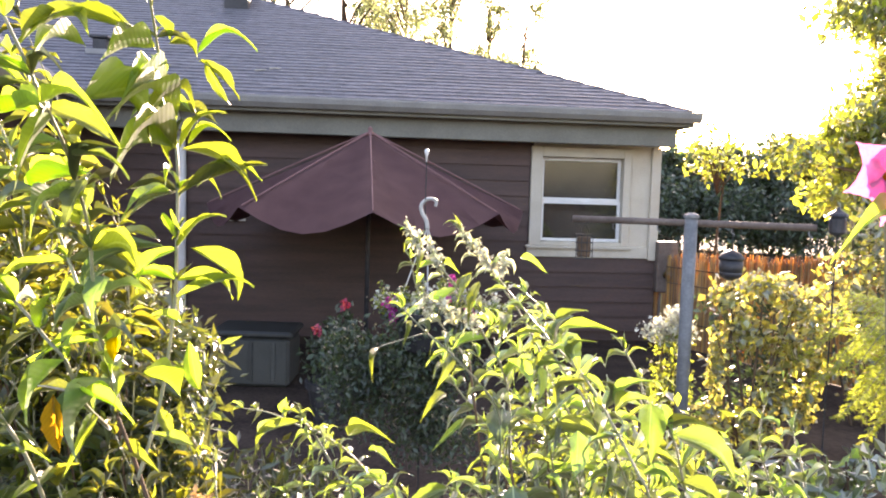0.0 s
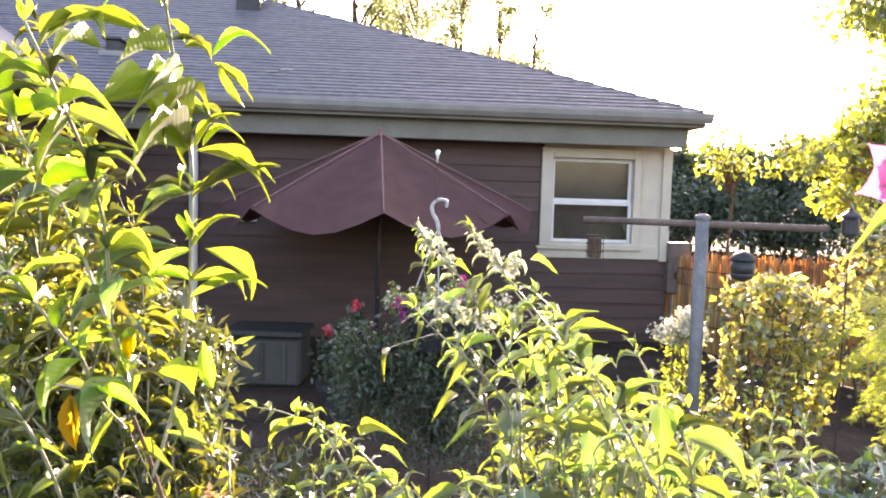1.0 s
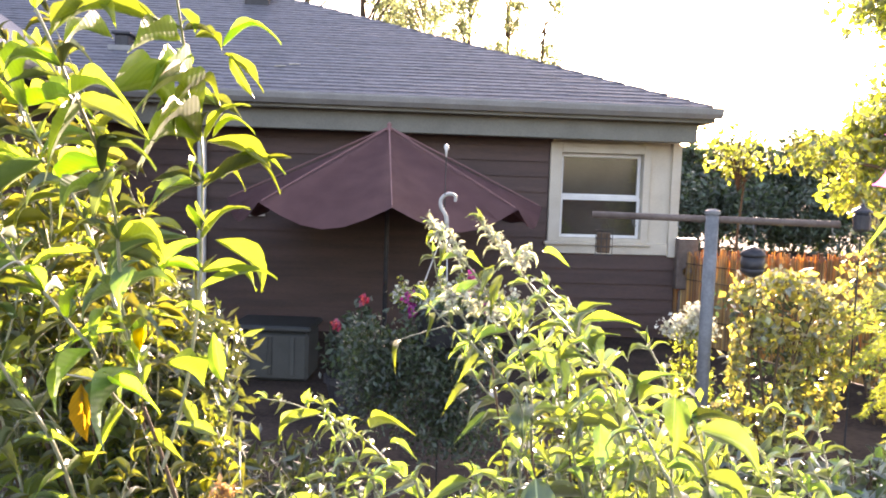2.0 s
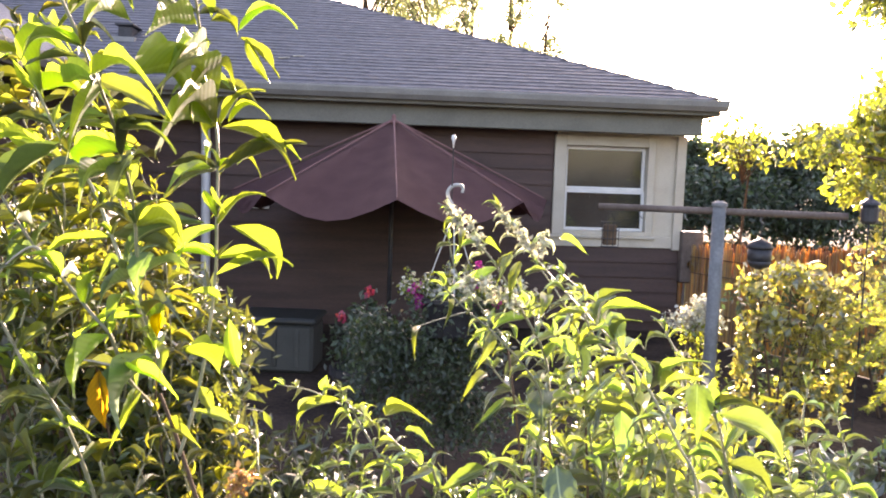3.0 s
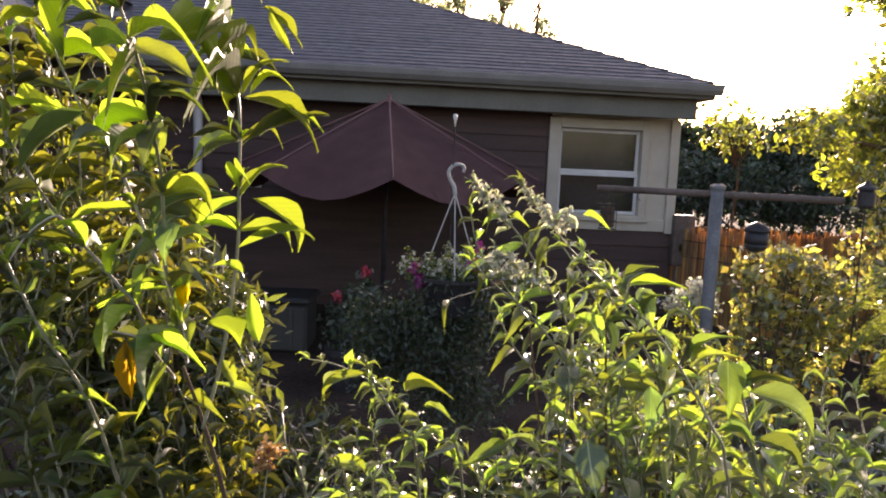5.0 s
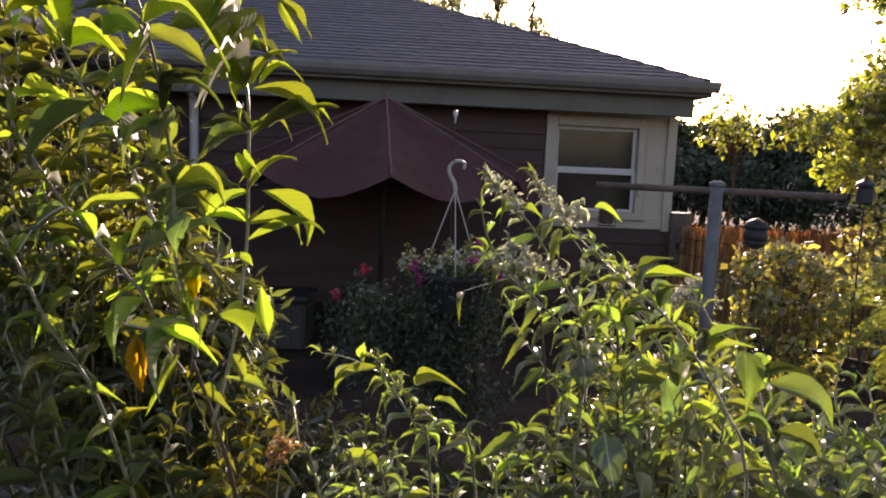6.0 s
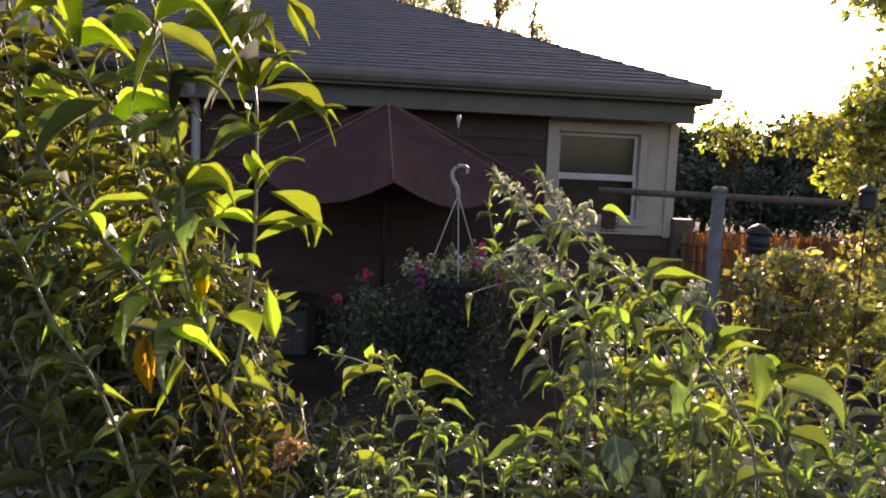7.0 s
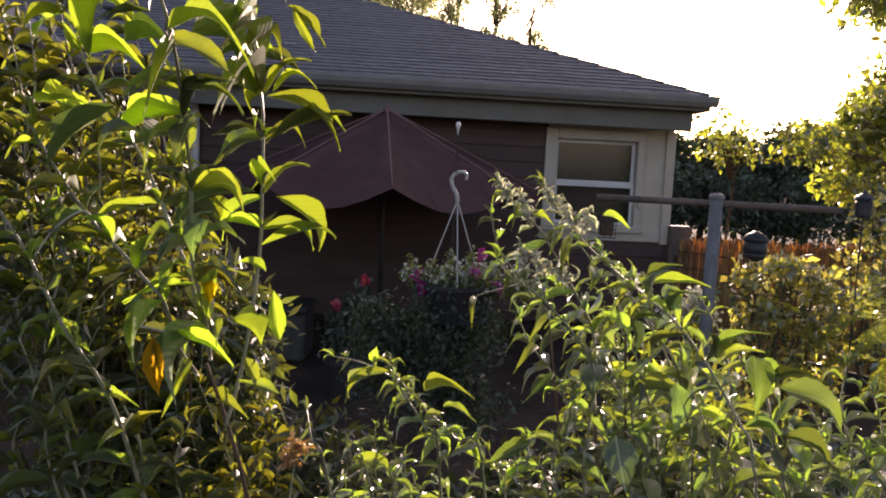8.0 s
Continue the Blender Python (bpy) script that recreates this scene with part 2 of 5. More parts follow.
def smooth_path(points, steps=6):
    """A Catmull-Rom curve through the points."""
    p = [Vector(q) for q in points]
    p = [2 * p[0] - p[1]] + p + [2 * p[-1] - p[-2]]
    out = []
    for i in range(1, len(p) - 2):
        for k in range(steps):
            u = k / steps
            a, b, c, d = p[i - 1:i + 3]
            out.append(0.5 * (2 * b + (c - a) * u + (2 * a - 5 * b + 4 * c - d) * u * u + (3 * b - a - 3 * c + d) * u ** 3))
    return out + [p[-2]]


def tube(bm, path, r0, r1=None, sides=6):
    """A tapered, capped tube along a path."""
    r1 = r0 if r1 is None else r1
    path = [Vector(p) for p in path]
    rings = []
    for i, p in enumerate(path):
        way = (path[min(i + 1, len(path) - 1)] - path[max(i - 1, 0)]).normalized()
        side = way.orthogonal().normalized() if i == 0 else (side - way * side.dot(way)).normalized()
        up = way.cross(side)
        r = r0 + (r1 - r0) * i / max(1, len(path) - 1)
        rings.append([bm.verts.new(p + (side * math.cos(a) + up * math.sin(a)) * r)
                      for a in (2 * math.pi * k / sides for k in range(sides))])
    for a, b in zip(rings, rings[1:]):
        for k in range(sides):
            bm.faces.new((a[k], a[(k + 1) % sides], b[(k + 1) % sides], b[k]))
    bm.faces.new(rings[0][::-1]), bm.faces.new(rings[-1])
    return bm


def lathe(bm, profile, sides=20, centre=(0, 0, 0)):
    """A turned body from (radius, height) pairs."""
    c = Vector(centre)
    rings = [[bm.verts.new(c + Vector((r * math.cos(a), r * math.sin(a), z)))
              for a in (2 * math.pi * k / sides for k in range(sides))] for r, z in profile]
    for a, b in zip(rings, rings[1:]):
        for k in range(sides):
            bm.faces.new((a[k], a[(k + 1) % sides], b[(k + 1) % sides], b[k]))
    bm.faces.new(rings[0][::-1]), bm.faces.new(rings[-1])
    return bm


# a lance-shaped leaf one long and one wide, its base and tip on the y axis, arched and folded along the rib
def leaf_mesh(name, arch, fold, wave, belly, sway, material):
    bm = bmesh.new()
    rows = []
    n = 12
    for i in range(n + 1):
        y = i / n
        w = 0.5 * math.sin(math.pi * y ** belly) ** 1.15 * (1 - 0.3 * y) * 1.27 if 0 < i < n else 0.012
        z = arch * math.sin(math.pi * y ** 1.2) + 0.01 * math.sin(9 * y + wave)
        row = []
        for k in (-2, -1, 0, 1, 2):
            s = k / 2
            ruffle = 0.035 * abs(s) * math.sin(11 * y + 2.1 * k + wave)
            row.append(bm.verts.new((w * s * (1 + 0.05 * math.sin(23 * y + k) + (0.05 * (-1) ** i if abs(k) == 2 else 0)) + sway * math.sin(math.pi * y ** 1.3), y, z + fold * w * abs(s) * 0.3 + ruffle)))
        rows.append(row)
    for a, b in zip(rows, rows[1:]):
        for k in range(4):
            bm.faces.new((a[k], a[k + 1], b[k + 1], b[k]))
    me = bpy.data.meshes.new(name)
    bm.to_mesh(me)
    bm.free()
    me.materials.append(material)
    me.shade_smooth()
    return me


SHAPES = ((0.08, 0.9, 0.0, 0.72, 0.0), (0.13, 1.3, 1.3, 0.78, 0.05), (0.18, 0.8, 2.2, 0.70, -0.04), (0.05, 1.6, 3.1, 0.82, 0.02), (0.24, 1.1, 4.0, 0.68, 0.10), (0.10, 0.6, 5.2, 0.75, -0.08),
          (0.30, 1.2, 0.7, 0.70, 0.14), (0.20, 1.8, 2.9, 0.66, -0.16), (0.36, 1.0, 1.9, 0.64, -0.03))
LEAVES = [leaf_mesh("leaf", *q, M_LEAF) for q in SHAPES]
THIN = [leaf_mesh("thin_leaf", *q, M_LEAF_THIN) for q in SHAPES]
PALE_LEAVES = [leaf_mesh("felted_leaf", *q, M_LEAF_PALE) for q in SHAPES]
PALE_THIN = [leaf_mesh("thin_felted_leaf", *q, M_LEAF_PALE_THIN) for q in SHAPES]
DEEP_LEAVES = [leaf_mesh("shade_leaf", *q, M_LEAF_DEEP) for q in SHAPES]
YELLOW_LEAF = leaf_mesh("yellow_leaf", 0.08, 1.6, 1.0, 0.85, 0.06, M_YELLOW)


def leaf(parent, base, tip, width, face=(0, -0.65, 0.75), mesh=None, pool=None):
    """One leaf from base to tip; its upper side turns towards face."""
    base, tip = Vector(base), Vector(tip)
    width *= 1.0 if mesh else 0.68
    along = tip - base
    size = along.length
    y = along.normalized()
    z = Vector(face)
    z = (z - y * z.dot(y))
    z = z.normalized() if z.length > 0.05 else y.orthogonal().normalized()
    x = y.cross(z)
    m = Matrix.Translation(base) @ Matrix((x, y, z)).transposed().to_4x4() @ Matrix.Diagonal((width, size, size, 1))
    if pool is not None:
        pool.append((m, rng.choice(LEAVES)))
        return None
    ob = new("leaf", mesh or rng.choice(THIN if parent.name == "butterfly_bush" else PALE_THIN))
    ob.parent = parent
    ob.matrix_basis = m
    return ob


def joined_leaves(name, pool, material, parent, label):
    """The leaves past the nearest few hundred, as one mesh."""
    verts, faces = [], []
    for m, me in pool:
        k = len(verts)
        verts += [tuple(m @ v.co) for v in me.vertices]
        faces += [tuple(k + i for i in f.vertices) for f in me.polygons]
    me = bpy.data.meshes.new(name)
    me.from_pydata(verts, [], faces)
    me.materials.append(material)
    me.shade_smooth()
    ob = new(name, me)
    ob.parent = parent
    return tagged(ob, label, kind="stuff")


def stem(parent, points, r0, r1, material=None, name="stem"):
    path = smooth_path(points)
    part(name, tube(bmesh.new(), path, r0 * 0.78, r1 * 0.78, 7), material or M_STEM, parent, smooth=True)
    return path


ROOTS = {"butterfly_bush": (-0.62, 1.62), "butterfly_bush.001": (0.40, 1.48), "young_butterfly_bush": (-0.02, 1.7)}


def leafed(parent, points, r0, r1, gap=0.07, long=0.105, start=0.1, tuft=True, droop=0.35, material=None, pool=None, attached=False):
    """A shoot with opposite pairs of leaves, each pair turned from the one below, and small leaves in the axils."""
    path = stem(parent, points, r0, r1, material)
    kind_ = LEAVES if parent.name == "butterfly_bush" else PALE_LEAVES
    if not attached and path[0].z > 0.3:
        # the woody part below, from the foot of the bush
        foot = Vector((*ROOTS[parent.name], -0.05)) + Vector((rng.uniform(-0.06, 0.06), rng.uniform(-0.06, 0.06), 0))
        stem(parent, [foot, foot.lerp(path[0], 0.55) + Vector((0, 0.02, -0.06)), path[0]], r0 * 1.9, r0, M_BARK, "branch")
    lengths = [0.0]
    for a, b in zip(path, path[1:]):
        lengths.append(lengths[-1] + (b - a).length)
    total, at, turn = lengths[-1], lengths[-1] * start, rng.uniform(0, 3)
    while at < total:
        i = max(k for k in range(len(lengths)) if lengths[k] <= at)
        i = min(i, len(path) - 2)
        p = path[i].lerp(path[i + 1], (at - lengths[i]) / max(1e-6, lengths[i + 1] - lengths[i]))
        way = (path[i + 1] - path[i]).normalized()
        side = way.orthogonal().normalized()
        other = way.cross(side)
        young = 1 - 0.55 * (at / total) ** 3
        for k in (0, math.pi):
            a = turn + k + rng.uniform(-0.3, 0.3)
            out = (side * math.cos(a) + other * math.sin(a) + way * rng.uniform(0.05, 0.6)).normalized()
            size = long * young * rng.uniform(0.8, 1.4)
            tip = p + out * size + Vector((0, 0, -droop * size * rng.uniform(0.3, 1.6)))
            face = (rng.uniform(-0.6, 0.6), rng.uniform(-0.6, 0.35), rng.uniform(0.6, 1.1))
            if kind_ is PALE_LEAVES and rng.random() < 0.45:
                face = (rng.uniform(0.05, 0.5), rng.uniform(-0.25, 0.1), 1.0)      # laid flat to the sun
            leaf(parent, p, tip, size * rng.uniform(0.13, 0.215), face, rng.choice(kind_), pool)
            if tuft:
                s = size * rng.uniform(0.3, 0.6)
                a += rng.uniform(-0.5, 0.5)
                out = (side * math.cos(a) + other * math.sin(a) + way * 1.2).normalized()
                leaf(parent, p, p + out * s, s * 0.18, (rng.uniform(-0.7, 0.7), rng.uniform(-0.7, 0.3), 0.8), rng.choice(kind_), pool)
        at += gap * rng.uniform(0.8, 1.2)
        turn += math.pi / 2
    for k in range(3):
        # the young leaves that close the shoot
        a, s = turn + 2.1 * k, long * rng.uniform(0.35, 0.6)
        out = (way + (side * math.cos(a) + other * math.sin(a)) * 0.55).normalized()
        leaf(parent, path[-1], path[-1] + out * s, s * 0.17, (rng.uniform(-0.5, 0.5), -0.4, 0.9), rng.choice(kind_), pool)
    return path


def scatter(name, centres, count, size, material, parent, label="", seed=1, flat=0.35, narrow=0.5, shell=0.0):
    """Many small folded leaves in ellipsoid clumps (centre, radii), joined: what nobody could count."""
    r = np.random.default_rng(seed)
    vol = np.array([a[0] * a[1] * a[2] for _, a in centres]) ** 0.67
    which = r.choice(len(centres), count, p=vol / vol.sum())
    c = np.array([q[0] for q in centres])[which]
    rad = np.array([q[1] for q in centres])[which]
    d = r.normal(size=(count, 3))
    d /= np.linalg.norm(d, axis=1, keepdims=True)
    p = c + d * rad * (shell + (1 - shell) * r.random((count, 1)) ** 0.5) * r.uniform(0.75, 1.12, (count, 1))
    y = r.normal(size=(count, 3)) + np.array([0, 0, -0.3])
    y /= np.linalg.norm(y, axis=1, keepdims=True)
    x = np.cross(y, r.normal(size=(count, 3)))
    x /= np.linalg.norm(x, axis=1, keepdims=True)
    z = np.cross(x, y)
    s = size * r.uniform(0.5, 1.4, (count, 1))
    w = s * narrow * 0.5
    quad = np.stack([p, p + y * s * 0.45 + x * w + z * w * flat, p + y * s, p + y * s * 0.45 - x * w + z * w * flat], 1).reshape(-1, 3)
    i = np.arange(count)[:, None] * 4
    faces = np.concatenate([i + [0, 1, 2], i + [0, 2, 3]], 0)
    me = bpy.data.meshes.new(name)
    me.from_pydata(quad.tolist(), [], faces.tolist())
    me.materials.append(material)
    ob = new(name, me)
    ob.parent = parent
    return tagged(ob, label, kind="stuff")


# ---------------------------------------------------------------- ground
bm = bmesh.new()
N = 60
grid = [[bm.verts.new((x, y, 0.05 * noise.noise((x * 0.7, y * 0.7, 0)) if max(abs(x), abs(y - 4)) < 20 else -0.02))
         for x in [math.copysign(abs(i / N * 2 - 1) ** 3, i - N / 2) * 600 for i in range(N + 1)]]
        for y in [4 + math.copysign(abs(j / N * 2 - 1) ** 3, j - N / 2) * 600 for j in range(N + 1)]]
for j in range(N):
    for i in range(N):
        bm.faces.new((grid[j][i], grid[j][i + 1], grid[j + 1][i + 1], grid[j + 1][i]))
ground = part("ground", bm, M_SOIL, None, "bare brown garden soil with mulch", True)
tagged(ground, category="ground", kind="structure")

# ---------------------------------------------------------------- house
house = empty("house", pose(2.56, 9.3, 0, 0, 0, 6), "low brown-sided house with a grey hipped shingle roof", "house")
EAVE, OVER, SIDE, RIDGE_Y, RIDGE_Z, RIDGE_X, FAR = 2.74, 0.5, 0.18, 3.0, 4.62, -5.6, -13.0
# walls: front, right end, back, wing side, wing front
part("wall", boxed((FAR, 0.0, 0), (-1.55, 0.2, 2.5)), M_SIDING, house, "dark brown front wall")
part("wall", boxed((-1.55, 0.0, 0), (0, 0.2, 1.16)), M_SIDING, house)
part("wall", boxed((-0.38, 0.0, 1.16), (0, 0.2, 2.5)), M_BEIGE, house)
part("wall", boxed((-1.55, 0.0, 2.34), (-0.38, 0.2, 2.5)), M_BEIGE, house)
part("wall", boxed((-0.2, 0.2, 0), (0, 6.5, 2.5)), M_SIDING, house)
part("wall", boxed((FAR, 6.3, 0), (-0.2, 6.5, 2.5)), M_SIDING, house)
part("wall", boxed((-7.3, -4.0, 0), (-7.1, 0.0, 2.5)), M_SIDING, house, "dark brown wall of the wing")
part("wall", boxed((-12.8, -4.2, 0), (-7.1, -4.0, 2.5)), M_SIDING, house)
part("wall", boxed((-12.8, -4.0, 0), (-12.6, 6.3, 2.5)), M_SIDING, house)
# boards of siding on the front, proud of the wall, each lapping the one below
for k in range(13):
    z = 0.12 + 0.18 * k
    bm = bmesh.new()
    x1 = -1.6 if z > 1.0 else 0.0
    v = [bm.verts.new(q) for q in ((-7.1, -0.034, z), (x1, -0.034, z), (x1, -0.012, z + 0.186), (-7.1, -0.012, z + 0.186),
                                   (-7.1, -0.004, z), (x1, -0.004, z), (x1, -0.004, z + 0.186), (-7.1, -0.004, z + 0.186))]
    for f in ((0, 1, 2, 3), (5, 4, 7, 6), (0, 4, 5, 1), (3, 2, 6, 7), (1, 5, 6, 2), (0, 3, 7, 4)):
        bm.faces.new([v[i] for i in f])
    part("siding_board", bm, M_SIDING, house)
# beige bay round the window
part("corner_board", boxed((-0.10, -0.05, 1.0), (0.012, -0.002, 2.36), 0.004), M_BEIGE, house, "beige corner board")
part("apron_board", boxed((-1.6, -0.045, 1.02), (-0.105, -0.006, 1.164), 0.006), M_BEIGE, house, "beige board under the window")
# window
win = part("window", bmesh.new(), M_BEIGE, house, "sash window with pale frame and dark panes")
bm = bmesh.new()
for lo, hi in (((-1.58, -0.05, 1.16), (-1.44, 0.12, 2.34)), ((-0.45, -0.05, 1.16), (-0.36, 0.12, 2.34)),
               ((-1.44, -0.05, 2.22), (-0.45, 0.12, 2.34)), ((-1.44, -0.05, 1.16), (-0.45, 0.12, 1.21))):
    box(bm, lo, hi, 0.006)
part("window_frame", bm, M_BEIGE, win)
part("window_sill", boxed((-1.62, -0.09, 1.125), (-0.33, 0.0, 1.158), 0.006), M_BEIGE, win)
for z0, z1, y in ((1.212, 1.70, 0.02), (1.70, 2.218, 0.055)):
    bm = bmesh.new()
    for lo, hi in (((-1.438, y, z0), (-1.40, y + 0.03, z1)), ((-0.49, y, z0), (-0.452, y + 0.03, z1)),
                   ((-1.40, y, z0), (-0.49, y + 0.03, z0 + 0.035)), ((-1.40, y, z1 - 0.04), (-0.49, y + 0.03, z1))):
        box(bm, lo, hi, 0.004)
    part("sash", bm, M_WHITE, win)
    pane = part("pane", boxed((-1.40, y + 0.012, z0 + 0.035), (-0.49, y + 0.018, z1 - 0.04)), M_GLASS, win)
    pane.visible_shadow = False
# added flat sheet behind the panes; its dark colour stands for the unlit room
part("curtain", boxed((-1.5, 0.24, 1.1), (-0.3, 0.26, 2.4)), M_ROOM_DARK, win, "dark sheet standing for the unlit room")
# beam, soffit, fascia, gutter
part("beam", boxed((-7.1, -0.36, 2.36), (0.06, -0.24, 2.62), 0.008), M_TRIM, house, "broad grey-green frieze beam")
part("soffit", boxed((FAR, -OVER, 2.62), (SIDE, 0.0, 2.65)), M_TRIM, house)
part("soffit", boxed((0.0, 0.0, 2.62), (SIDE, 6.9, 2.65)), M_TRIM, house)
part("fascia", boxed((-6.6, -OVER - 0.025, 2.58), (SIDE, -OVER, 2.73), 0.004), M_TRIM, house)
part("fascia", boxed((SIDE, -OVER, 2.58), (SIDE + 0.025, 6.9, 2.73), 0.004), M_TRIM, house)
part("fascia", boxed((-6.62, -4.6, 2.58), (-6.595, -OVER, 2.73), 0.004), M_TRIM, house)
part("soffit", boxed((-7.1, -4.6, 2.62), (-6.6, -OVER, 2.65)), M_TRIM, house)


def gutter(a, b, out):
    """An open gutter with a rolled lip from a to b; out points away from the wall."""
    bm = bmesh.new()
    out = Vector(out)
    shape = ((0.0, 0.0), (0.0, -0.09), (0.06, -0.105), (0.10, -0.06), (0.115, 0.0), (0.125, 0.004), (0.125, -0.012), (0.108, -0.065), (0.062, -0.115), (-0.004, -0.098))
    ends = [[bm.verts.new(Vector(p) + out * u + Vector((0, 0, w))) for u, w in shape] for p in (a, b)]
    for k in range(len(shape) - 1):
        bm.faces.new((ends[0][k], ends[1][k], ends[1][k + 1], ends[0][k + 1]))
    return bm


part("gutter", gutter((-6.5, -OVER - 0.03, 2.735), (SIDE + 0.06, -OVER - 0.03, 2.735), (0, -1, 0)), M_GUTTER, house, "pale metal gutter")
part("gutter", gutter((-6.59, -4.6, 2.735), (-6.59, -OVER - 0.1, 2.735), (1, 0, 0)), M_GUTTER, house)
bm = bmesh.new()
tube(bm, smooth_path(((-5.62, -0.5, 2.60), (-5.62, -0.30, 2.40), (-5.62, -0.12, 2.2), (-5.62, -0.10, 1.2), (-5.62, -0.10, 0.1))), 0.052, 0.052, 8)
part("downspout", bm, M_WHITE, house, "white downspout", True)
# roof: decks and courses of shingles
roof = part("roof", bmesh.new(), M_SHINGLE, house, "grey-blue asphalt shingle roof")
SLOPE = (RIDGE_Z - EAVE) / (RIDGE_Y + OVER)


def deck(name, corners, thick=0.05):
    bm = bmesh.new()
    top = [bm.verts.new(c) for c in corners]
    low = [bm.verts.new(Vector(c) - Vector((0, 0, thick))) for c in corners]
    bm.faces.new(top), bm.faces.new(low[::-1])
    for i in range(len(top)):
        j = (i + 1) % len(top)
        bm.faces.new((top[i], low[i], low[j], top[j]))
    return part(name, bm, M_SHINGLE, roof)


R0, R1 = (RIDGE_X, RIDGE_Y, RIDGE_Z), (FAR, RIDGE_Y, RIDGE_Z)
deck("deck", ((FAR, -OVER, EAVE), (SIDE, -OVER, EAVE), R0, R1))
deck("deck", ((SIDE, -OVER, EAVE), (SIDE, 2 * RIDGE_Y + OVER, EAVE), R0))
deck("deck", ((SIDE, 2 * RIDGE_Y + OVER, EAVE), (FAR, 2 * RIDGE_Y + OVER, EAVE), R1, R0))
WX, WZ = -9.7, 4.45
deck("deck", ((-6.6, -4.6, EAVE), (-6.6, 0.4, EAVE), (WX, RIDGE_Y - 0.3, WZ), (WX, -1.6, WZ)))
deck("deck", ((-6.6, -4.6, EAVE), (WX, -1.6, WZ), (-12.8, -4.6, EAVE)))
deck("deck", ((-12.8, -4.6, EAVE), (WX, -1.6, WZ), (WX, RIDGE_Y - 0.3, WZ), (-12.8, 0.4, EAVE)))
bm = bmesh.new()
tri = [(FAR + 0.3, -OVER + 0.5, 2.5), (FAR + 0.3, 2 * RIDGE_Y, 2.5), (FAR + 0.3, RIDGE_Y, RIDGE_Z - 0.1)]
a3, b3 = [bm.verts.new(p) for p in tri], [bm.verts.new((p[0] + 0.12, p[1], p[2])) for p in tri]
bm.faces.new(a3), bm.faces.new(b3[::-1])
for i in range(3):
    bm.faces.new((a3[i], b3[i], b3[(i + 1) % 3], a3[(i + 1) % 3]))
part("gable_wall", bm, M_SIDING, house)
COURSES = 38
for k in range(COURSES):
    # each course: a strip of tabs of uneven depth, thicker at its lower edge
    f0, f1 = k / COURSES, (k + 1.12) / COURSES
    y0, z0 = -OVER - 0.02 + (RIDGE_Y + OVER) * f0, EAVE + (RIDGE_Z - EAVE) * f0
    y1, z1 = -OVER - 0.02 + (RIDGE_Y + OVER) * f1, EAVE + (RIDGE_Z - EAVE) * f1
    bm = bmesh.new()
    right = SIDE + (RIDGE_X - SIDE) * min(1, f0 + 0.015)
    x = -9.8 - rng.random() * 0.3
    while x < right - 0.05:
        w = min(rng.uniform(0.16, 0.34), right - x)
        t, drop = rng.uniform(0.019, 0.025), rng.choice((0, 0, 0.004, 0.008))
        a, b = (x + 0.001, x + w - 0.001)
        v = [bm.verts.new(q) for q in ((a, y0 - drop, z0 + t - drop * SLOPE), (b, y0 - drop, z0 + t - drop * SLOPE), (b, y1, z1 + 0.006), (a, y1, z1 + 0.006),
                                       (a, y0 - drop, z0 - 0.002 - drop * SLOPE), (b, y0 - drop, z0 - 0.002 - drop * SLOPE))]
        bm.faces.new((v[0], v[1], v[2], v[3])), bm.faces.new((v[4], v[5], v[1], v[0])), bm.faces.new((v[5], v[2], v[1])), bm.faces.new((v[4], v[0], v[3]))
        x += w
    part("shingle_course", bm, M_SHINGLE, roof)
# ridge caps down the hip
for k in range(26):
    p, q = Vector((SIDE, -OVER, EAVE)).lerp(R0, k / 26), Vector((SIDE, -OVER, EAVE)).lerp(R0, (k + 1.15) / 26)
    bm = bmesh.new()
    up = Vector((0, 0, 0.028))
    v = [bm.verts.new(c) for c in (p - Vector((0.11, 0.0, 0.004)) + up, p + up * 1.6, p + Vector((0.03, 0.1, -0.03)) + up, q + Vector((0.03, 0.1, -0.03)) + up * 0.6, q + up, q - Vector((0.11, 0, 0.004)) + up * 0.6)]
    bm.faces.new((v[0], v[1], v[4], v[5])), bm.faces.new((v[1], v[2], v[3], v[4]))
    part("hip_cap", bm, M_SHINGLE, roof)


def roof_vent(x, f, w, h, material, label):
    y, z = -OVER + (RIDGE_Y + OVER) * f, EAVE + (RIDGE_Z - EAVE) * f
    bm = boxed((x - w / 2, y - 0.14, z - 0.08), (x + w / 2, y + 0.14, z + h), 0.012)
    box(bm, (x - w / 2 - 0.03, y - 0.17, z + h), (x + w / 2 + 0.03, y + 0.17, z + h + 0.03), 0.008)
    part("roof_vent", bm, material, roof, label)


roof_vent(-5.44, 0.84, 0.34, 0.16, M_BLACK, "dark boxy roof vent")
roof_vent(-6.72, 0.33, 0.16, 0.10, M_BLACK, "small dark vent")
bm = bmesh.new()
box(bm, (-6.85, 0.42, 3.26), (-6.58, 0.52, 3.32), 0.004)
part("flashing", bm, M_GUTTER, roof, "pale metal flashing")
for x, f in ((-4.78, 0.18), (-4.62, 0.20)):
    y, z = -OVER + (RIDGE_Y + OVER) * f, EAVE + (RIDGE_Z - EAVE) * f
    bm = bmesh.new()
    tube(bm, smooth_path(((x - 0.07, y, z + 0.03), (x, y - 0.01, z + 0.034), (x + 0.06, y + 0.02, z + 0.04))), 0.009, 0.005, 5)
    part("fallen_twig", bm, M_TWIG, roof, "pale fallen twig")
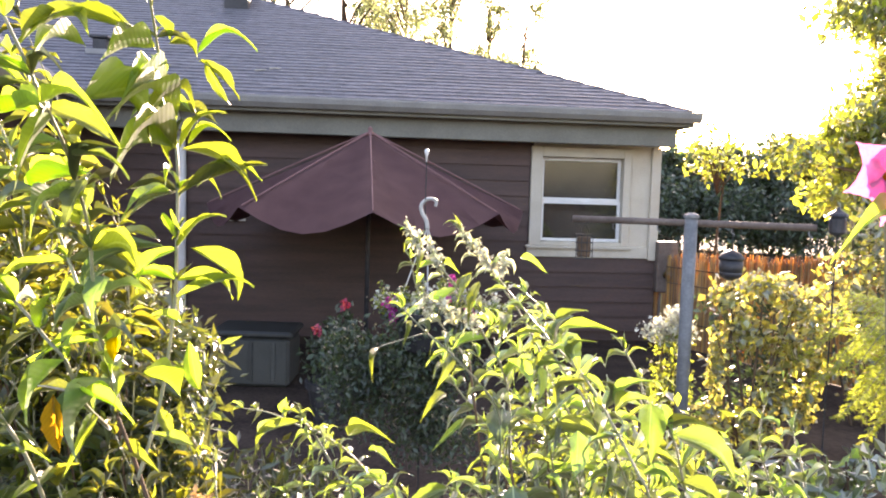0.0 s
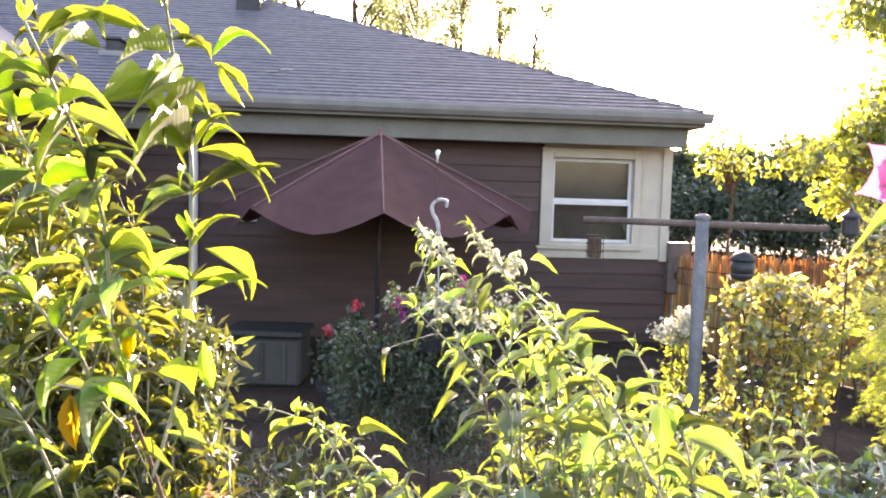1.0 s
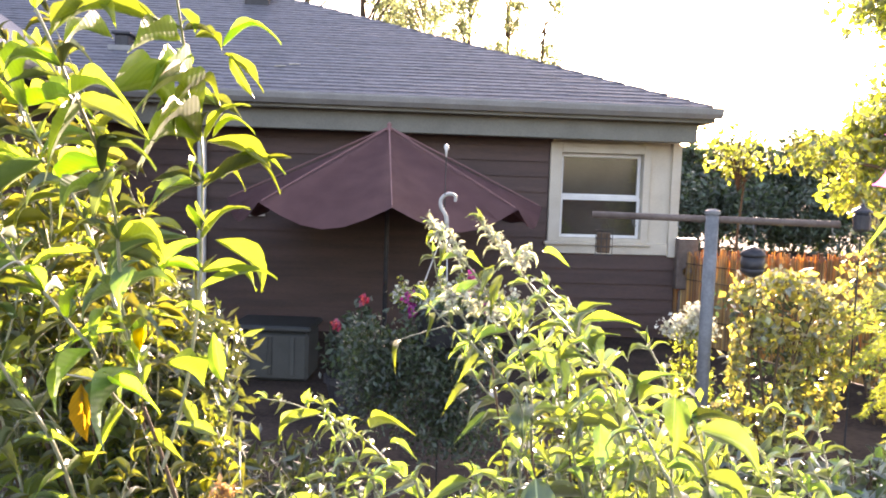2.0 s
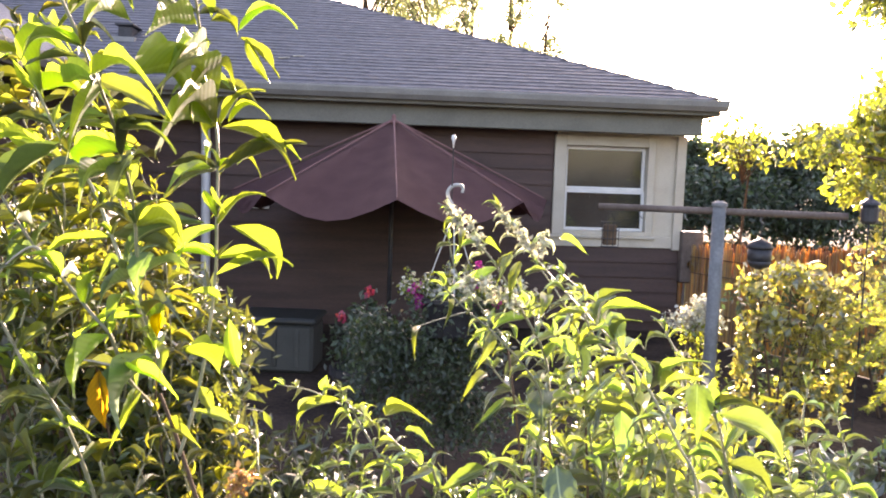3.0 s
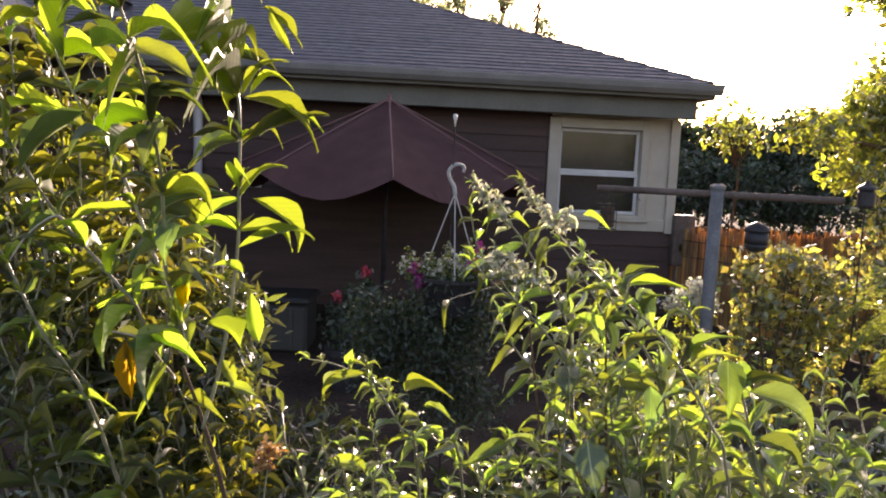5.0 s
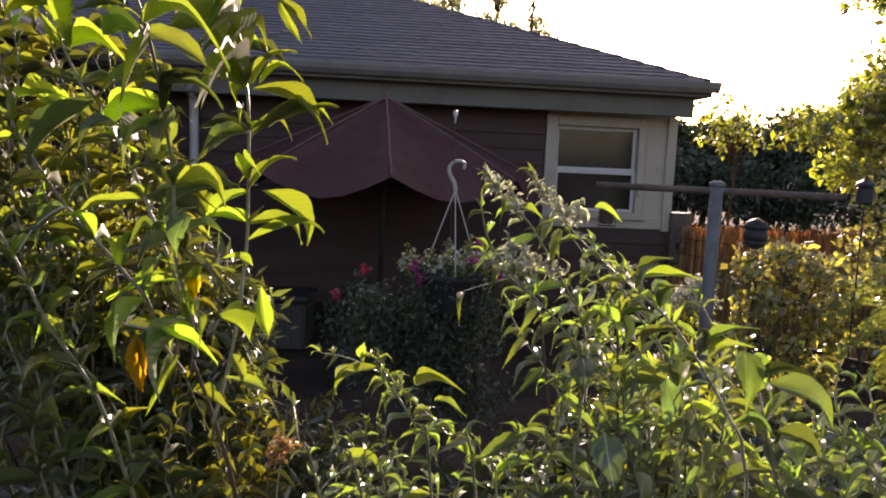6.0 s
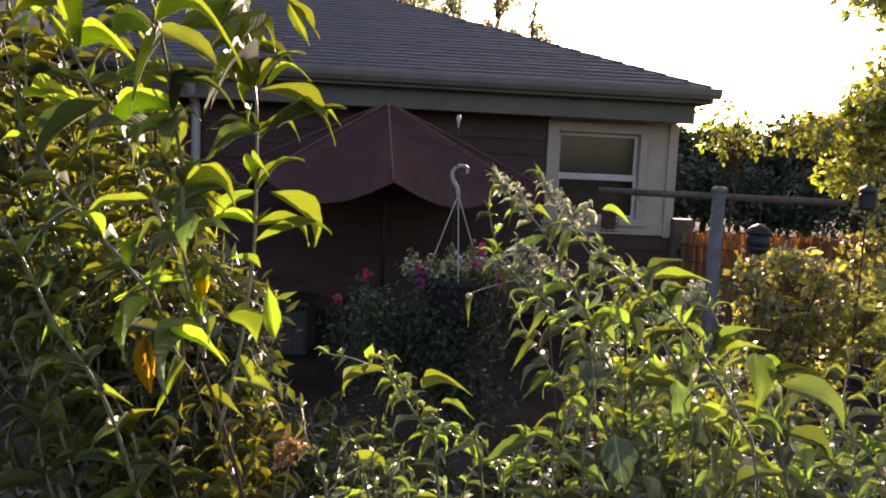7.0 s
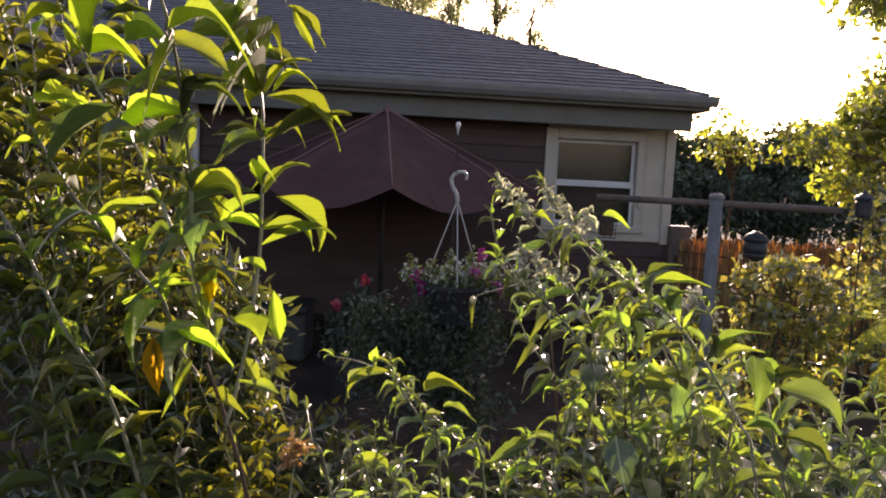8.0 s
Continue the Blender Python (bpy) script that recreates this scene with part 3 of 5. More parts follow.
# louvred vent on the wall
vent = empty("wall_vent", house.matrix_basis @ pose(-5.06, -0.036, 1.36), "pale louvred vent on the dark wall", "wall vent")
bm = bmesh.new()
for lo, hi in (((-0.15, -0.03, 0), (-0.12, 0, 0.27)), ((0.12, -0.03, 0), (0.15, 0, 0.27)), ((-0.12, -0.03, 0), (0.12, 0, 0.03)), ((-0.12, -0.03, 0.24), (0.12, 0, 0.27))):
    box(bm, lo, hi, 0.003)
part("frame", bm, M_BEIGE, vent)
for k in range(6):
    bm = boxed((-0.119, -0.018, -0.003), (0.119, 0.014, 0.003))
    bmesh.ops.transform(bm, matrix=pose(0, -0.012, 0.05 + 0.034 * k, 40), verts=bm.verts)
    part("slat", bm, M_BEIGE, vent)
# wall box on the corner
meter = empty("meter_box", house.matrix_basis @ pose(0.12, -0.02, 0.62), "brown-grey utility box with a glass dome beside the house corner", "utility box")
part("box", boxed((-0.13, -0.11, 0), (0.13, 0.02, 0.62), 0.012), M_RUST, meter)
bm = bmesh.new()
lathe(bm, ((0.075, 0), (0.075, 0.05), (0.05, 0.085), (0.015, 0.10)), 16)
bmesh.ops.transform(bm, matrix=pose(0.02, -0.11, 0.22, 90), verts=bm.verts)
part("dome", bm, M_GLASS, meter, "glass dome", True)
part("conduit", tube(bmesh.new(), ((-0.05, -0.04, -0.62), (-0.05, -0.04, 0.0)), 0.02, 0.02, 8), M_RUST, meter)

# ---------------------------------------------------------------- umbrella before the wall
AP = (-0.776, 7.600, 2.312)
umbrella = empty("patio_umbrella", pose(AP[0], AP[1], 0), "open maroon canvas patio umbrella with scalloped rim", "umbrella")
H, RIM, RAD = AP[2], AP[2] - 0.72, 1.55
for k in range(8):
    a0, a1 = (math.pi / 4 * (k + q) - math.pi / 2 + 0.13 for q in (0, 1))
    bm = bmesh.new()
    rows = []
    for i in range(7):
        u = i / 6
        row = []
        for j in range(7):
            s = j / 6
            sag = 0.10 * u * math.sin(math.pi * s)
            a = a0 + (a1 - a0) * s
            chord = math.cos((a1 - a0) / 2) / math.cos(a - (a0 + a1) / 2)
            r = 0.03 + (RAD * u) * (chord * 0.8 + 0.2)
            z = H - (H - RIM) * u ** 0.92 - sag - (0.10 * math.sin(math.pi * s) if i == 6 else 0)
            row.append(bm.verts.new((r * math.cos(a), r * math.sin(a), z)))
        rows.append(row)
    for p, q in zip(rows, rows[1:]):
        for j in range(6):
            bm.faces.new((p[j], p[j + 1], q[j + 1], q[j]))
    bmesh.ops.solidify(bm, geom=bm.faces[:], thickness=0.006)
    part("canopy_panel", bm, M_CANVAS, umbrella, smooth=True)
    rib = [(0.04 * math.cos(a0), 0.04 * math.sin(a0), H + 0.012), (RAD * 0.55 * math.cos(a0), RAD * 0.55 * math.sin(a0), H - 0.40 + 0.03), (RAD * math.cos(a0), RAD * math.sin(a0), RIM + 0.015)]
    part("rib", tube(bmesh.new(), smooth_path(rib), 0.009, 0.007, 6), M_SEAM, umbrella, "pale rib seam")
part("pole", tube(bmesh.new(), ((0, 0, 0), (0, 0, H)), 0.024, 0.022, 10), M_BLACK, umbrella, "dark pole", True)
bm = bmesh.new()
lathe(bm, ((0.05, H - 0.02), (0.05, H + 0.02), (0.02, H + 0.03), (0.025, H + 0.06), (0.004, H + 0.085)), 12)
part("finial", bm, M_SEAM, umbrella, smooth=True)
bm = bmesh.new()
lathe(bm, ((0.28, 0.0), (0.28, 0.05), (0.20, 0.09), (0.05, 0.11), (0.045, 0.34)), 20)
part("base", bm, M_BLACK, umbrella)

# ---------------------------------------------------------------- storage bin by the wall
B = (-1.677, 6.800, 0.171)
bin_ = empty("storage_bin", pose(B[0], B[1], 0), "grey-green plastic storage bin in the shade", "bin")
bm = boxed((-0.34, -0.25, 0.0), (0.34, 0.25, 0.44), 0.03)
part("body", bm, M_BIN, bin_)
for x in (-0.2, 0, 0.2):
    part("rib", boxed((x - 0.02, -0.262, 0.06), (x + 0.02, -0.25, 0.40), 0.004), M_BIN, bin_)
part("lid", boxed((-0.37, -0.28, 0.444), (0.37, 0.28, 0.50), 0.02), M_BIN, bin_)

# ---------------------------------------------------------------- clothes-line post with its arm
Q = (1.613, 4.900, 1.634)
post = empty("clothesline_post", pose(Q[0], Q[1], 0), "grey steel clothes-line post with a crossarm", "post")
part("upright", tube(bmesh.new(), ((0, 0, -0.2), (0, 0, Q[2] + 0.02)), 0.042, 0.042, 16), M_STEEL, post, smooth=True)
part("cap", lathe(bmesh.new(), ((0.05, Q[2] + 0.02), (0.05, Q[2] + 0.04), (0.02, Q[2] + 0.055)), 16), M_STEEL, post)
part("crossarm", tube(bmesh.new(), ((-0.74, 0.18, Q[2] - 0.012), (0.74, -0.15, Q[2] - 0.015)), 0.023, 0.023, 12), M_RUST, post, smooth=True)
for x in (-0.48, -0.2, 0.25, 0.7):
    bm = bmesh.new()
    y, z = 0.18 - 0.33 * (x + 0.74) / 1.48, Q[2] - 0.035
    tube(bm, [(x, y, z), (x, y, z - 0.03), (x + 0.02, y, z - 0.045)], 0.004, 0.004, 6)
    part("line_hook", bm, M_STEEL, post)
# feeder under the arm
F_ = (Q[0] + 0.26, Q[1] - 0.04, Q[2])
feeder = empty("bird_feeder", pose(F_[0], F_[1], F_[2] - 0.34), "dark round-bottomed hanging bird feeder", "bird feeder")
part("hanger", tube(bmesh.new(), ((0, 0, 0.16), (0, 0, 0.325)), 0.003, 0.003, 6), M_BLACK, feeder)
part("roof", lathe(bmesh.new(), ((0.078, 0.10), (0.082, 0.11), (0.06, 0.14), (0.012, 0.165)), 16), M_BLACK, feeder, smooth=True)
part("tube", lathe(bmesh.new(), ((0.072, 0.02), (0.074, 0.05), (0.072, 0.10)), 16), M_BLACK, feeder, smooth=True)
part("base", lathe(bmesh.new(), ((0.015, -0.035), (0.05, -0.02), (0.068, 0.0), (0.072, 0.02)), 16), M_BLACK, feeder, smooth=True)

# suet cage at the end of the arm
cage = empty("suet_feeder", pose(Q[0] - 0.66, Q[1] + 0.17, Q[2] - 0.28), "small dark wire suet feeder hanging from the arm", "bird feeder")
part("hanger", tube(bmesh.new(), ((-0.03, 0, 0.18), (0, 0, 0.262), (0.03, 0, 0.18)), 0.003, 0.003, 6), M_BLACK, cage)
part("cake", boxed((-0.045, -0.018, 0.012), (0.045, 0.018, 0.15), 0.008), M_BARK, cage, "brown suet cake")
for z in (0.0, 0.055, 0.11, 0.165):
    part("wire_ring", tube(bmesh.new(), ((-0.055, -0.026, z), (0.055, -0.026, z), (0.055, 0.026, z), (-0.055, 0.026, z), (-0.055, -0.026, z)), 0.003, 0.003, 5), M_BLACK, cage)
for x in (-0.055, -0.018, 0.018, 0.055):
    part("wire", tube(bmesh.new(), ((x, -0.026, 0.0), (x, -0.026, 0.17)), 0.0025, 0.0025, 5), M_BLACK, cage)

J = (2.484, 4.750, 1.626)
lantern = empty("garden_lantern", pose(J[0], J[1], 0), "small dark lantern on a slim garden stake", "lantern")
part("stake", tube(bmesh.new(), ((0, 0, -0.1), (0, 0, J[2] - 0.03)), 0.006, 0.005, 8), M_BLACK, lantern)
part("body", lathe(bmesh.new(), ((0.035, J[2] - 0.05), (0.05, J[2] - 0.03), (0.052, J[2] + 0.05), (0.04, J[2] + 0.07)), 12), M_BLACK, lantern)
part("cap", lathe(bmesh.new(), ((0.062, J[2] + 0.07), (0.055, J[2] + 0.085), (0.015, J[2] + 0.11), (0.008, J[2] + 0.13)), 12), M_BLACK, lantern)

# ---------------------------------------------------------------- reed fence
FA, FB = Vector((2.600, 9.320, 0.450)), Vector((3.830, 7.400, 0.661))
fence = empty("reed_fence", pose(FA.x, FA.y, 0), "sunlit golden reed screen fence", "fence")
way = Vector((FB.x - FA.x, FB.y - FA.y, 0))
FL = way.length
way.normalize()
bm = bmesh.new()
for layer in (0.0, 0.012):
    x = layer * 0.5
    while x < FL + 1.2:
        p = way * x + Vector((rng.uniform(-0.008, 0.008), layer + rng.uniform(-0.004, 0.004), 0))
        top = 1.02 + 0.24 * min(1, x / FL) + rng.uniform(-0.06, 0.04) + 0.03 * math.sin(x * 2.5)
        tube(bm, (p, p + Vector((rng.uniform(-0.008, 0.008), 0, top * 0.6)), p + Vector((rng.uniform(-0.02, 0.02), 0, top))), 0.008, 0.005, 4)
        x += rng.uniform(0.011, 0.016)
# a last thin layer fills the chinks
reed_rng = random.Random(77)
x = 0.0
while x < FL + 1.2:
    p = way * x + Vector((0, 0.024 + reed_rng.uniform(-0.004, 0.004), 0))
    top = 0.98 + 0.24 * min(1, x / FL) + reed_rng.uniform(-0.08, 0.03)
    tube(bm, (p, p + Vector((reed_rng.uniform(-0.012, 0.012), 0, top))), 0.009, 0.007, 4)
    x += reed_rng.uniform(0.010, 0.015)
tagged(part("reeds", bm, M_REED, fence), kind="stuff")
for z in (0.3, 0.75, 0.94):
    part("rail", tube(bmesh.new(), (way * -0.05 + Vector((0, -0.02, z)), way * (FL + 1.2) + Vector((0, -0.02, z))), 0.006, 0.006, 6), M_BARK, fence)
for x in (0.0, FL * 0.5, FL):
    p = way * x + Vector((0, 0.05, 0))
    part("post", tube(bmesh.new(), (p - Vector((0, 0, 0.1)), p + Vector((0, 0, 0.98 + 0.2 * x / FL))), 0.035, 0.033, 8), M_BARK, fence)

# ---------------------------------------------------------------- hanging basket on a garden pole
K = Vector((-0.086, 4.000, 1.990))
pole = empty("garden_pole", pose(K.x, K.y, 0), "slim dark garden pole with a pale teardrop finial", "pole")
part("rod", tube(bmesh.new(), ((0, 0.02, -0.2), (0, 0.02, 1.0), (0, 0, K.z - 0.03)), 0.005, 0.0032, 8), M_BLACK, pole)
part("finial", lathe(bmesh.new(), ((0.003, K.z - 0.055), (0.007, K.z - 0.02), (0.013, K.z - 0.005), (0.011, K.z + 0.008), (0.003, K.z + 0.014)), 12), M_WHITE, pole, "pale teardrop finial", True)
part("peg", tube(bmesh.new(), ((0, 0.01, K.z - 0.262), (0.0, -0.035, K.z - 0.255), (0.0, -0.045, K.z - 0.245)), 0.004, 0.004, 6), M_BLACK, pole)
BZ = K.z - 0.87
basket = empty("hanging_basket", pose(K.x + 0.02, K.y - 0.03, BZ), "hanging basket of pale and magenta flowers with trailing foliage", "hanging basket")
hook = [(0.035, 0, 0.58), (0.038, 0, 0.605), (0.02, 0, 0.62), (-0.015, 0, 0.615), (-0.04, 0, 0.585), (-0.035, 0, 0.545), (-0.012, 0, 0.505), (-0.004, 0, 0.46)]
part("hook", tube(bmesh.new(), smooth_path(hook), 0.008, 0.012, 8), M_WIRE, basket, "pale plastic hook", True)
for a in (0.6, 2.7, 4.8):
    part("hanger_strand", tube(bmesh.new(), ((-0.004, 0, 0.47), (0.17 * math.cos(a), 0.17 * math.sin(a), 0.03)), 0.0035, 0.0035, 6), M_WIRE, basket)
part("pot", lathe(bmesh.new(), ((0.10, -0.20), (0.13, -0.18), (0.17, 0.0), (0.182, 0.005), (0.182, 0.025), (0.165, 0.025), (0.155, -0.01)), 24), M_BLACK, basket)
scatter("foliage", [((0.02, 0, 0.0), (0.26, 0.22, 0.09)), ((-0.40, 0, -0.22), (0.20, 0.18, 0.20)), ((-0.35, 0, -0.45), (0.26, 0.2, 0.26)), ((0.05, 0, -0.65), (0.34, 0.2, 0.2)), ((-0.10, -0.03, -0.25), (0.22, 0.22, 0.28)), ((0.10, 0, -0.22), (0.24, 0.22, 0.26)), ((-0.26, 0, -0.30), (0.16, 0.16, 0.22)), ((0.0, 0, -0.48), (0.22, 0.2, 0.2))], 9000, 0.035, M_FOLIAGE_DARK, basket, "dark trailing foliage", 3)
scatter("sprig", [((-0.16, 0, 0.05), (0.15, 0.12, 0.07)), ((0.10, 0, 0.06), (0.22, 0.15, 0.09)), ((0.34, 0, 0.02), (0.15, 0.12, 0.08)), ((-0.03, 0, 0.14), (0.025, 0.025, 0.09)), ((-0.24, 0, 0.10), (0.03, 0.03, 0.08)), ((0.08, 0, 0.15), (0.03, 0.03, 0.10)), ((-0.12, 0, 0.10), (0.03, 0.03, 0.07))], 2300, 0.027, M_FOLIAGE, basket, "sunlit sprigs", 4)
scatter("blossom", [((-0.16, 0, 0.07), (0.17, 0.14, 0.07)), ((0.10, 0, 0.09), (0.22, 0.16, 0.10)), ((0.34, 0, 0.05), (0.14, 0.12, 0.08))], 560, 0.024, M_PALE, basket, "pale small blooms", 5, narrow=0.9)
for i, (x, z) in enumerate(((-0.17, 0.03), (-0.19, 0.07), (0.10, 0.11), (0.23, 0.03), (0.14, 0.20), (-0.16, 0.0))):
    scatter("magenta_bloom", [((x, -0.08, z), (0.03, 0.03, 0.035))], 34, 0.026, M_MAGENTA, basket, "magenta bloom", 20 + i, narrow=0.9)

# potted red flowers in the shade behind
G = (-0.825, 5.600, 0.467)
pot = empty("flower_pot", pose(G[0], G[1], 0), "dark pot of red flowers in the shade", "flower pot")
part("pot", lathe(bmesh.new(), ((0.12, 0), (0.17, 0.28), (0.19, 0.28), (0.19, 0.33), (0.16, 0.33), (0.15, 0.28)), 20), M_BLACK, pot)
scatter("foliage", [((0, 0, 0.50), (0.24, 0.2, 0.26)), ((0.1, 0, 0.72), (0.16, 0.14, 0.18))], 900, 0.06, M_FOLIAGE_DARK, pot, "dark leaves", 9)
for i, (x, z) in enumerate(((-0.08, 0.74), (0.12, 0.93))):
    scatter("red_bloom", [((x, -0.12, z), (0.03, 0.03, 0.04))], 40, 0.03, M_RED, pot, "red bloom", 40 + i, narrow=0.9)


# ---------------------------------------------------------------- shrubs and trees behind
def bush(name, at, clumps, count, size, material, label, category, seed, stems=6, height=1.2, **more):
    b = empty(name, pose(at[0], at[1], 0), label, category)
    r = random.Random(seed)
    for k in range(stems):
        (cx, cy, cz), rad = clumps[k % len(clumps)]
        e = Vector((cx + r.uniform(-0.5, 0.5) * rad[0], cy, cz + rad[2] * r.uniform(0.2, 0.9)))
        s = Vector((cx * 0.4 + r.uniform(-0.1, 0.1), cy * 0.4, -0.05))
        part("stem", tube(bmesh.new(), smooth_path((s, s.lerp(e, 0.5) + Vector((r.uniform(-0.08, 0.08), 0, 0.05)), e)), 0.012, 0.004, 6), M_BARK, b)
    scatter("leaves", clumps, count, size, material, b, "", seed, **more)
    return b


V = (2.140, 5.000, 0.465)
vine = bush("climbing_shrub", V, [((-0.22, 0, 1.16), (0.16, 0.2, 0.10)), ((0.02, 0, 1.22), (0.20, 0.2, 0.12)), ((0.24, 0, 1.10), (0.16, 0.2, 0.16)), ((0.40, 0.05, 0.95), (0.12, 0.15, 0.2)), ((0.36, 0, 0.68), (0.14, 0.15, 0.16)), ((-0.12, 0, 0.92), (0.18, 0.2, 0.14)), ((0.18, 0, 0.80), (0.16, 0.2, 0.16)),
                                  ((-0.28, 0, 0.66), (0.08, 0.15, 0.28)), ((0.10, 0, 0.50), (0.12, 0.2, 0.2)), ((-0.02, 0, 0.25), (0.2, 0.2, 0.2)), ((0.30, 0, 0.42), (0.12, 0.15, 0.22)), ((-0.30, 0, 0.25), (0.12, 0.15, 0.2))],
            2500, 0.06, M_FOLIAGE_OLIVE, "sunlit olive-green climbing shrub beside the fence", "shrub", 11, stems=14, narrow=0.75)
# the shaded depth of the shrub, painted as darker leaves
scatter("heart", [((-0.05, 0.22, 1.0), (0.34, 0.12, 0.24)), ((0.25, 0.22, 0.9), (0.26, 0.12, 0.26)), ((0.1, 0.22, 0.6), (0.36, 0.12, 0.35)), ((-0.15, 0.22, 0.3), (0.3, 0.12, 0.3))], 1050, 0.06, M_FOLIAGE_DARK, vine, "inner leaves coloured dark for shade", 17)
V2 = (3.02, 4.600)
feathery = empty("feathery_shrub", pose(V2[0], V2[1], 0), "feathery bright green shrub with drooping fronds", "shrub")
fr = random.Random(12)


def spray(name, path, reach, parent, r):
    """A flat feathery frond: a stalk with side twigs along it, each set with fine needles."""
    part(name + "_stalk", tube(bmesh.new(), path, 0.006, 0.0018, 5), M_STEM, parent)
    verts, faces = [], []
    for k, p in enumerate(path[8:]):
        ahead = (path[min(k + 9, len(path) - 1)] - path[k + 7]).normalized()
        side = ahead.cross(Vector((0, 0, 1))).normalized()
        for sign in (-1, 1):
            arm = reach * (1 - 0.75 * k / max(1, len(path) - 9)) * r.uniform(0.7, 1.15)
            out = (side * sign + ahead * 0.9 + Vector((0, 0, r.uniform(-0.35, 0.15)))).normalized()
            for u in range(14):
                b = p + out * arm * (u + 0.5) / 14
                for _ in range(2):
                    d = (out * 0.8 + Vector((r.uniform(-1, 1), r.uniform(-1, 1), r.uniform(-0.7, 0.7)))).normalized() * r.uniform(0.016, 0.03)
                    w = d.orthogonal().normalized() * 0.0022
                    n = len(verts)
                    verts += [tuple(b - w), tuple(b + w), tuple(b + d)]
                    faces.append((n, n + 1, n + 2))
    me = bpy.data.meshes.new(name)
    me.from_pydata(verts, [], faces)
    me.materials.append(M_FERN)
    ob = new(name, me)
    ob.parent = parent
    tagged(ob, kind="stuff")


for k in range(38):
    # a frond rises, arches over and droops
    far, top = fr.uniform(0.25, 0.76), fr.uniform(0.50, 1.22)
    tip = Vector((-far, fr.uniform(-0.35, 0.25), top - fr.uniform(0.08, 0.28)))
    spray("frond", smooth_path(((0, 0, -0.02), (tip.x * 0.2, tip.y * 0.25, top * 0.72), (tip.x * 0.6, tip.y * 0.65, top), tip), 8), fr.uniform(0.10, 0.17), feathery, fr)
V3 = (1.737, 3.200, 0.585)
bush("low_plant", V3, [((-0.1, 0, 0.55), (0.28, 0.2, 0.12)), ((0.2, 0, 0.6), (0.25, 0.2, 0.14)), ((0.0, 0, 0.3), (0.35, 0.25, 0.25))],
     520, 0.085, M_LEAF_PALE_BACK, "low glossy-leaved garden plant", "plant", 13, narrow=0.5)
V4 = (1.640, 5.300, 0.816)
bush("white_flower_shrub", V4, [((0, 0, 0.78), (0.17, 0.15, 0.13)), ((0, 0, 0.45), (0.22, 0.18, 0.3))], 900, 0.045, M_FOLIAGE, "small shrub topped with white flowers", "shrub", 14)
scatter("blossom", [((-0.03, -0.04, 0.85), (0.22, 0.14, 0.11)), ((0.02, -0.04, 0.95), (0.10, 0.1, 0.08))], 1000, 0.032, M_PALE, bpy.data.objects["white_flower_shrub"], "white blooms", 15, narrow=0.8)
V5 = (3.434, 6.000, 0.878)
bush("tall_shrub", V5, [((0, 0, 1.5), (0.45, 0.35, 0.3)), ((0.25, 0, 2.0), (0.35, 0.3, 0.4)), ((-0.15, 0, 1.1), (0.4, 0.3, 0.3)), ((0.3, 0, 1.2), (0.4, 0.3, 0.5)), ((0.2, 0, 0.5), (0.5, 0.3, 0.5))],
     1700, 0.08, M_FOLIAGE_OLIVE, "tall loose shrub with sunlit leaves", "shrub", 16, narrow=0.6)


# darker leaf colour inside, in place of the shrub's own shade
scatter("heart", [((0.1, 0.3, 1.4), (0.4, 0.15, 0.5)), ((0.2, 0.3, 0.7), (0.5, 0.15, 0.5))], 500, 0.09, M_FOLIAGE_DARK, bpy.data.objects["tall_shrub"], "inner leaves coloured dark for shade", 18)


def tree(name, at, height, spread, count, size, material, label, seed, crown_from=0.45, trunk=0.14, gaps=1.0):
    t = empty(name, pose(at[0], at[1], 0), label, "tree")
    r = random.Random(seed)
    bm = bmesh.new()
    tube(bm, smooth_path(((0, 0, -0.1), (r.uniform(-0.1, 0.1), 0, height * 0.4), (r.uniform(-0.3, 0.3), 0, height * 0.9))), trunk, trunk * 0.25, 9)
    clumps = []
    for k in range(14):
        a, f = r.uniform(0, 6.28), r.uniform(crown_from, 1.0)
        reach = spread * r.uniform(0.35, 1.0) * (1.15 - 0.5 * f)
        s = Vector((0, 0, height * f * 0.8))
        e = Vector((math.cos(a) * reach, math.sin(a) * reach, height * f))
        tube(bm, smooth_path((s, s.lerp(e, 0.5) + Vector((0, 0, 0.15)), e)), trunk * 0.35, trunk * 0.06, 6)
        for j in range(3):
            q = s.lerp(e, r.uniform(0.55, 1.05)) + Vector((r.uniform(-1, 1), r.uniform(-1, 1), r.uniform(-0.6, 0.6))) * spread * 0.22
            w = spread * r.uniform(0.10, 0.24) * gaps
            clumps.append((tuple(q), (w, w, w * 0.7)))
    part("trunk", bm, M_BARK, t, smooth=True)
    scatter("crown", clumps, count, size, material, t, "", seed)
    return t


for i, (px, py, h, sp) in enumerate(((6.9, 27.0, 3.1, 2.0), (8.4, 26.0, 2.9, 2.2), (10.0, 27.2, 3.2, 2.4), (12.0, 26.4, 3.4, 2.6), (14.4, 26.0, 4.2, 2.6))):
    tree("garden_tree", (px, py), h, sp, 7500, 0.28, M_FOLIAGE_DARK, "dark rounded tree beyond the reed fence", 21 + i, 0.25, 0.12, 1.7)
tree("young_tree", (3.65, 10.4), 2.72, 0.85, 420, 0.10, M_FOLIAGE, "slender young tree with sunlit leaves behind the fence", 27, 0.84, 0.03, 1.0)
V7 = (4.712, 8.500, 2.152)
leafy_tree = tree("leafy_tree", (V7[0] + 0.52, V7[1]), 4.9, 1.7, 11000, 0.11, M_FOLIAGE, "leafy tree with sunlit yellow-green crown", 22, 0.43, 0.11, 1.2)
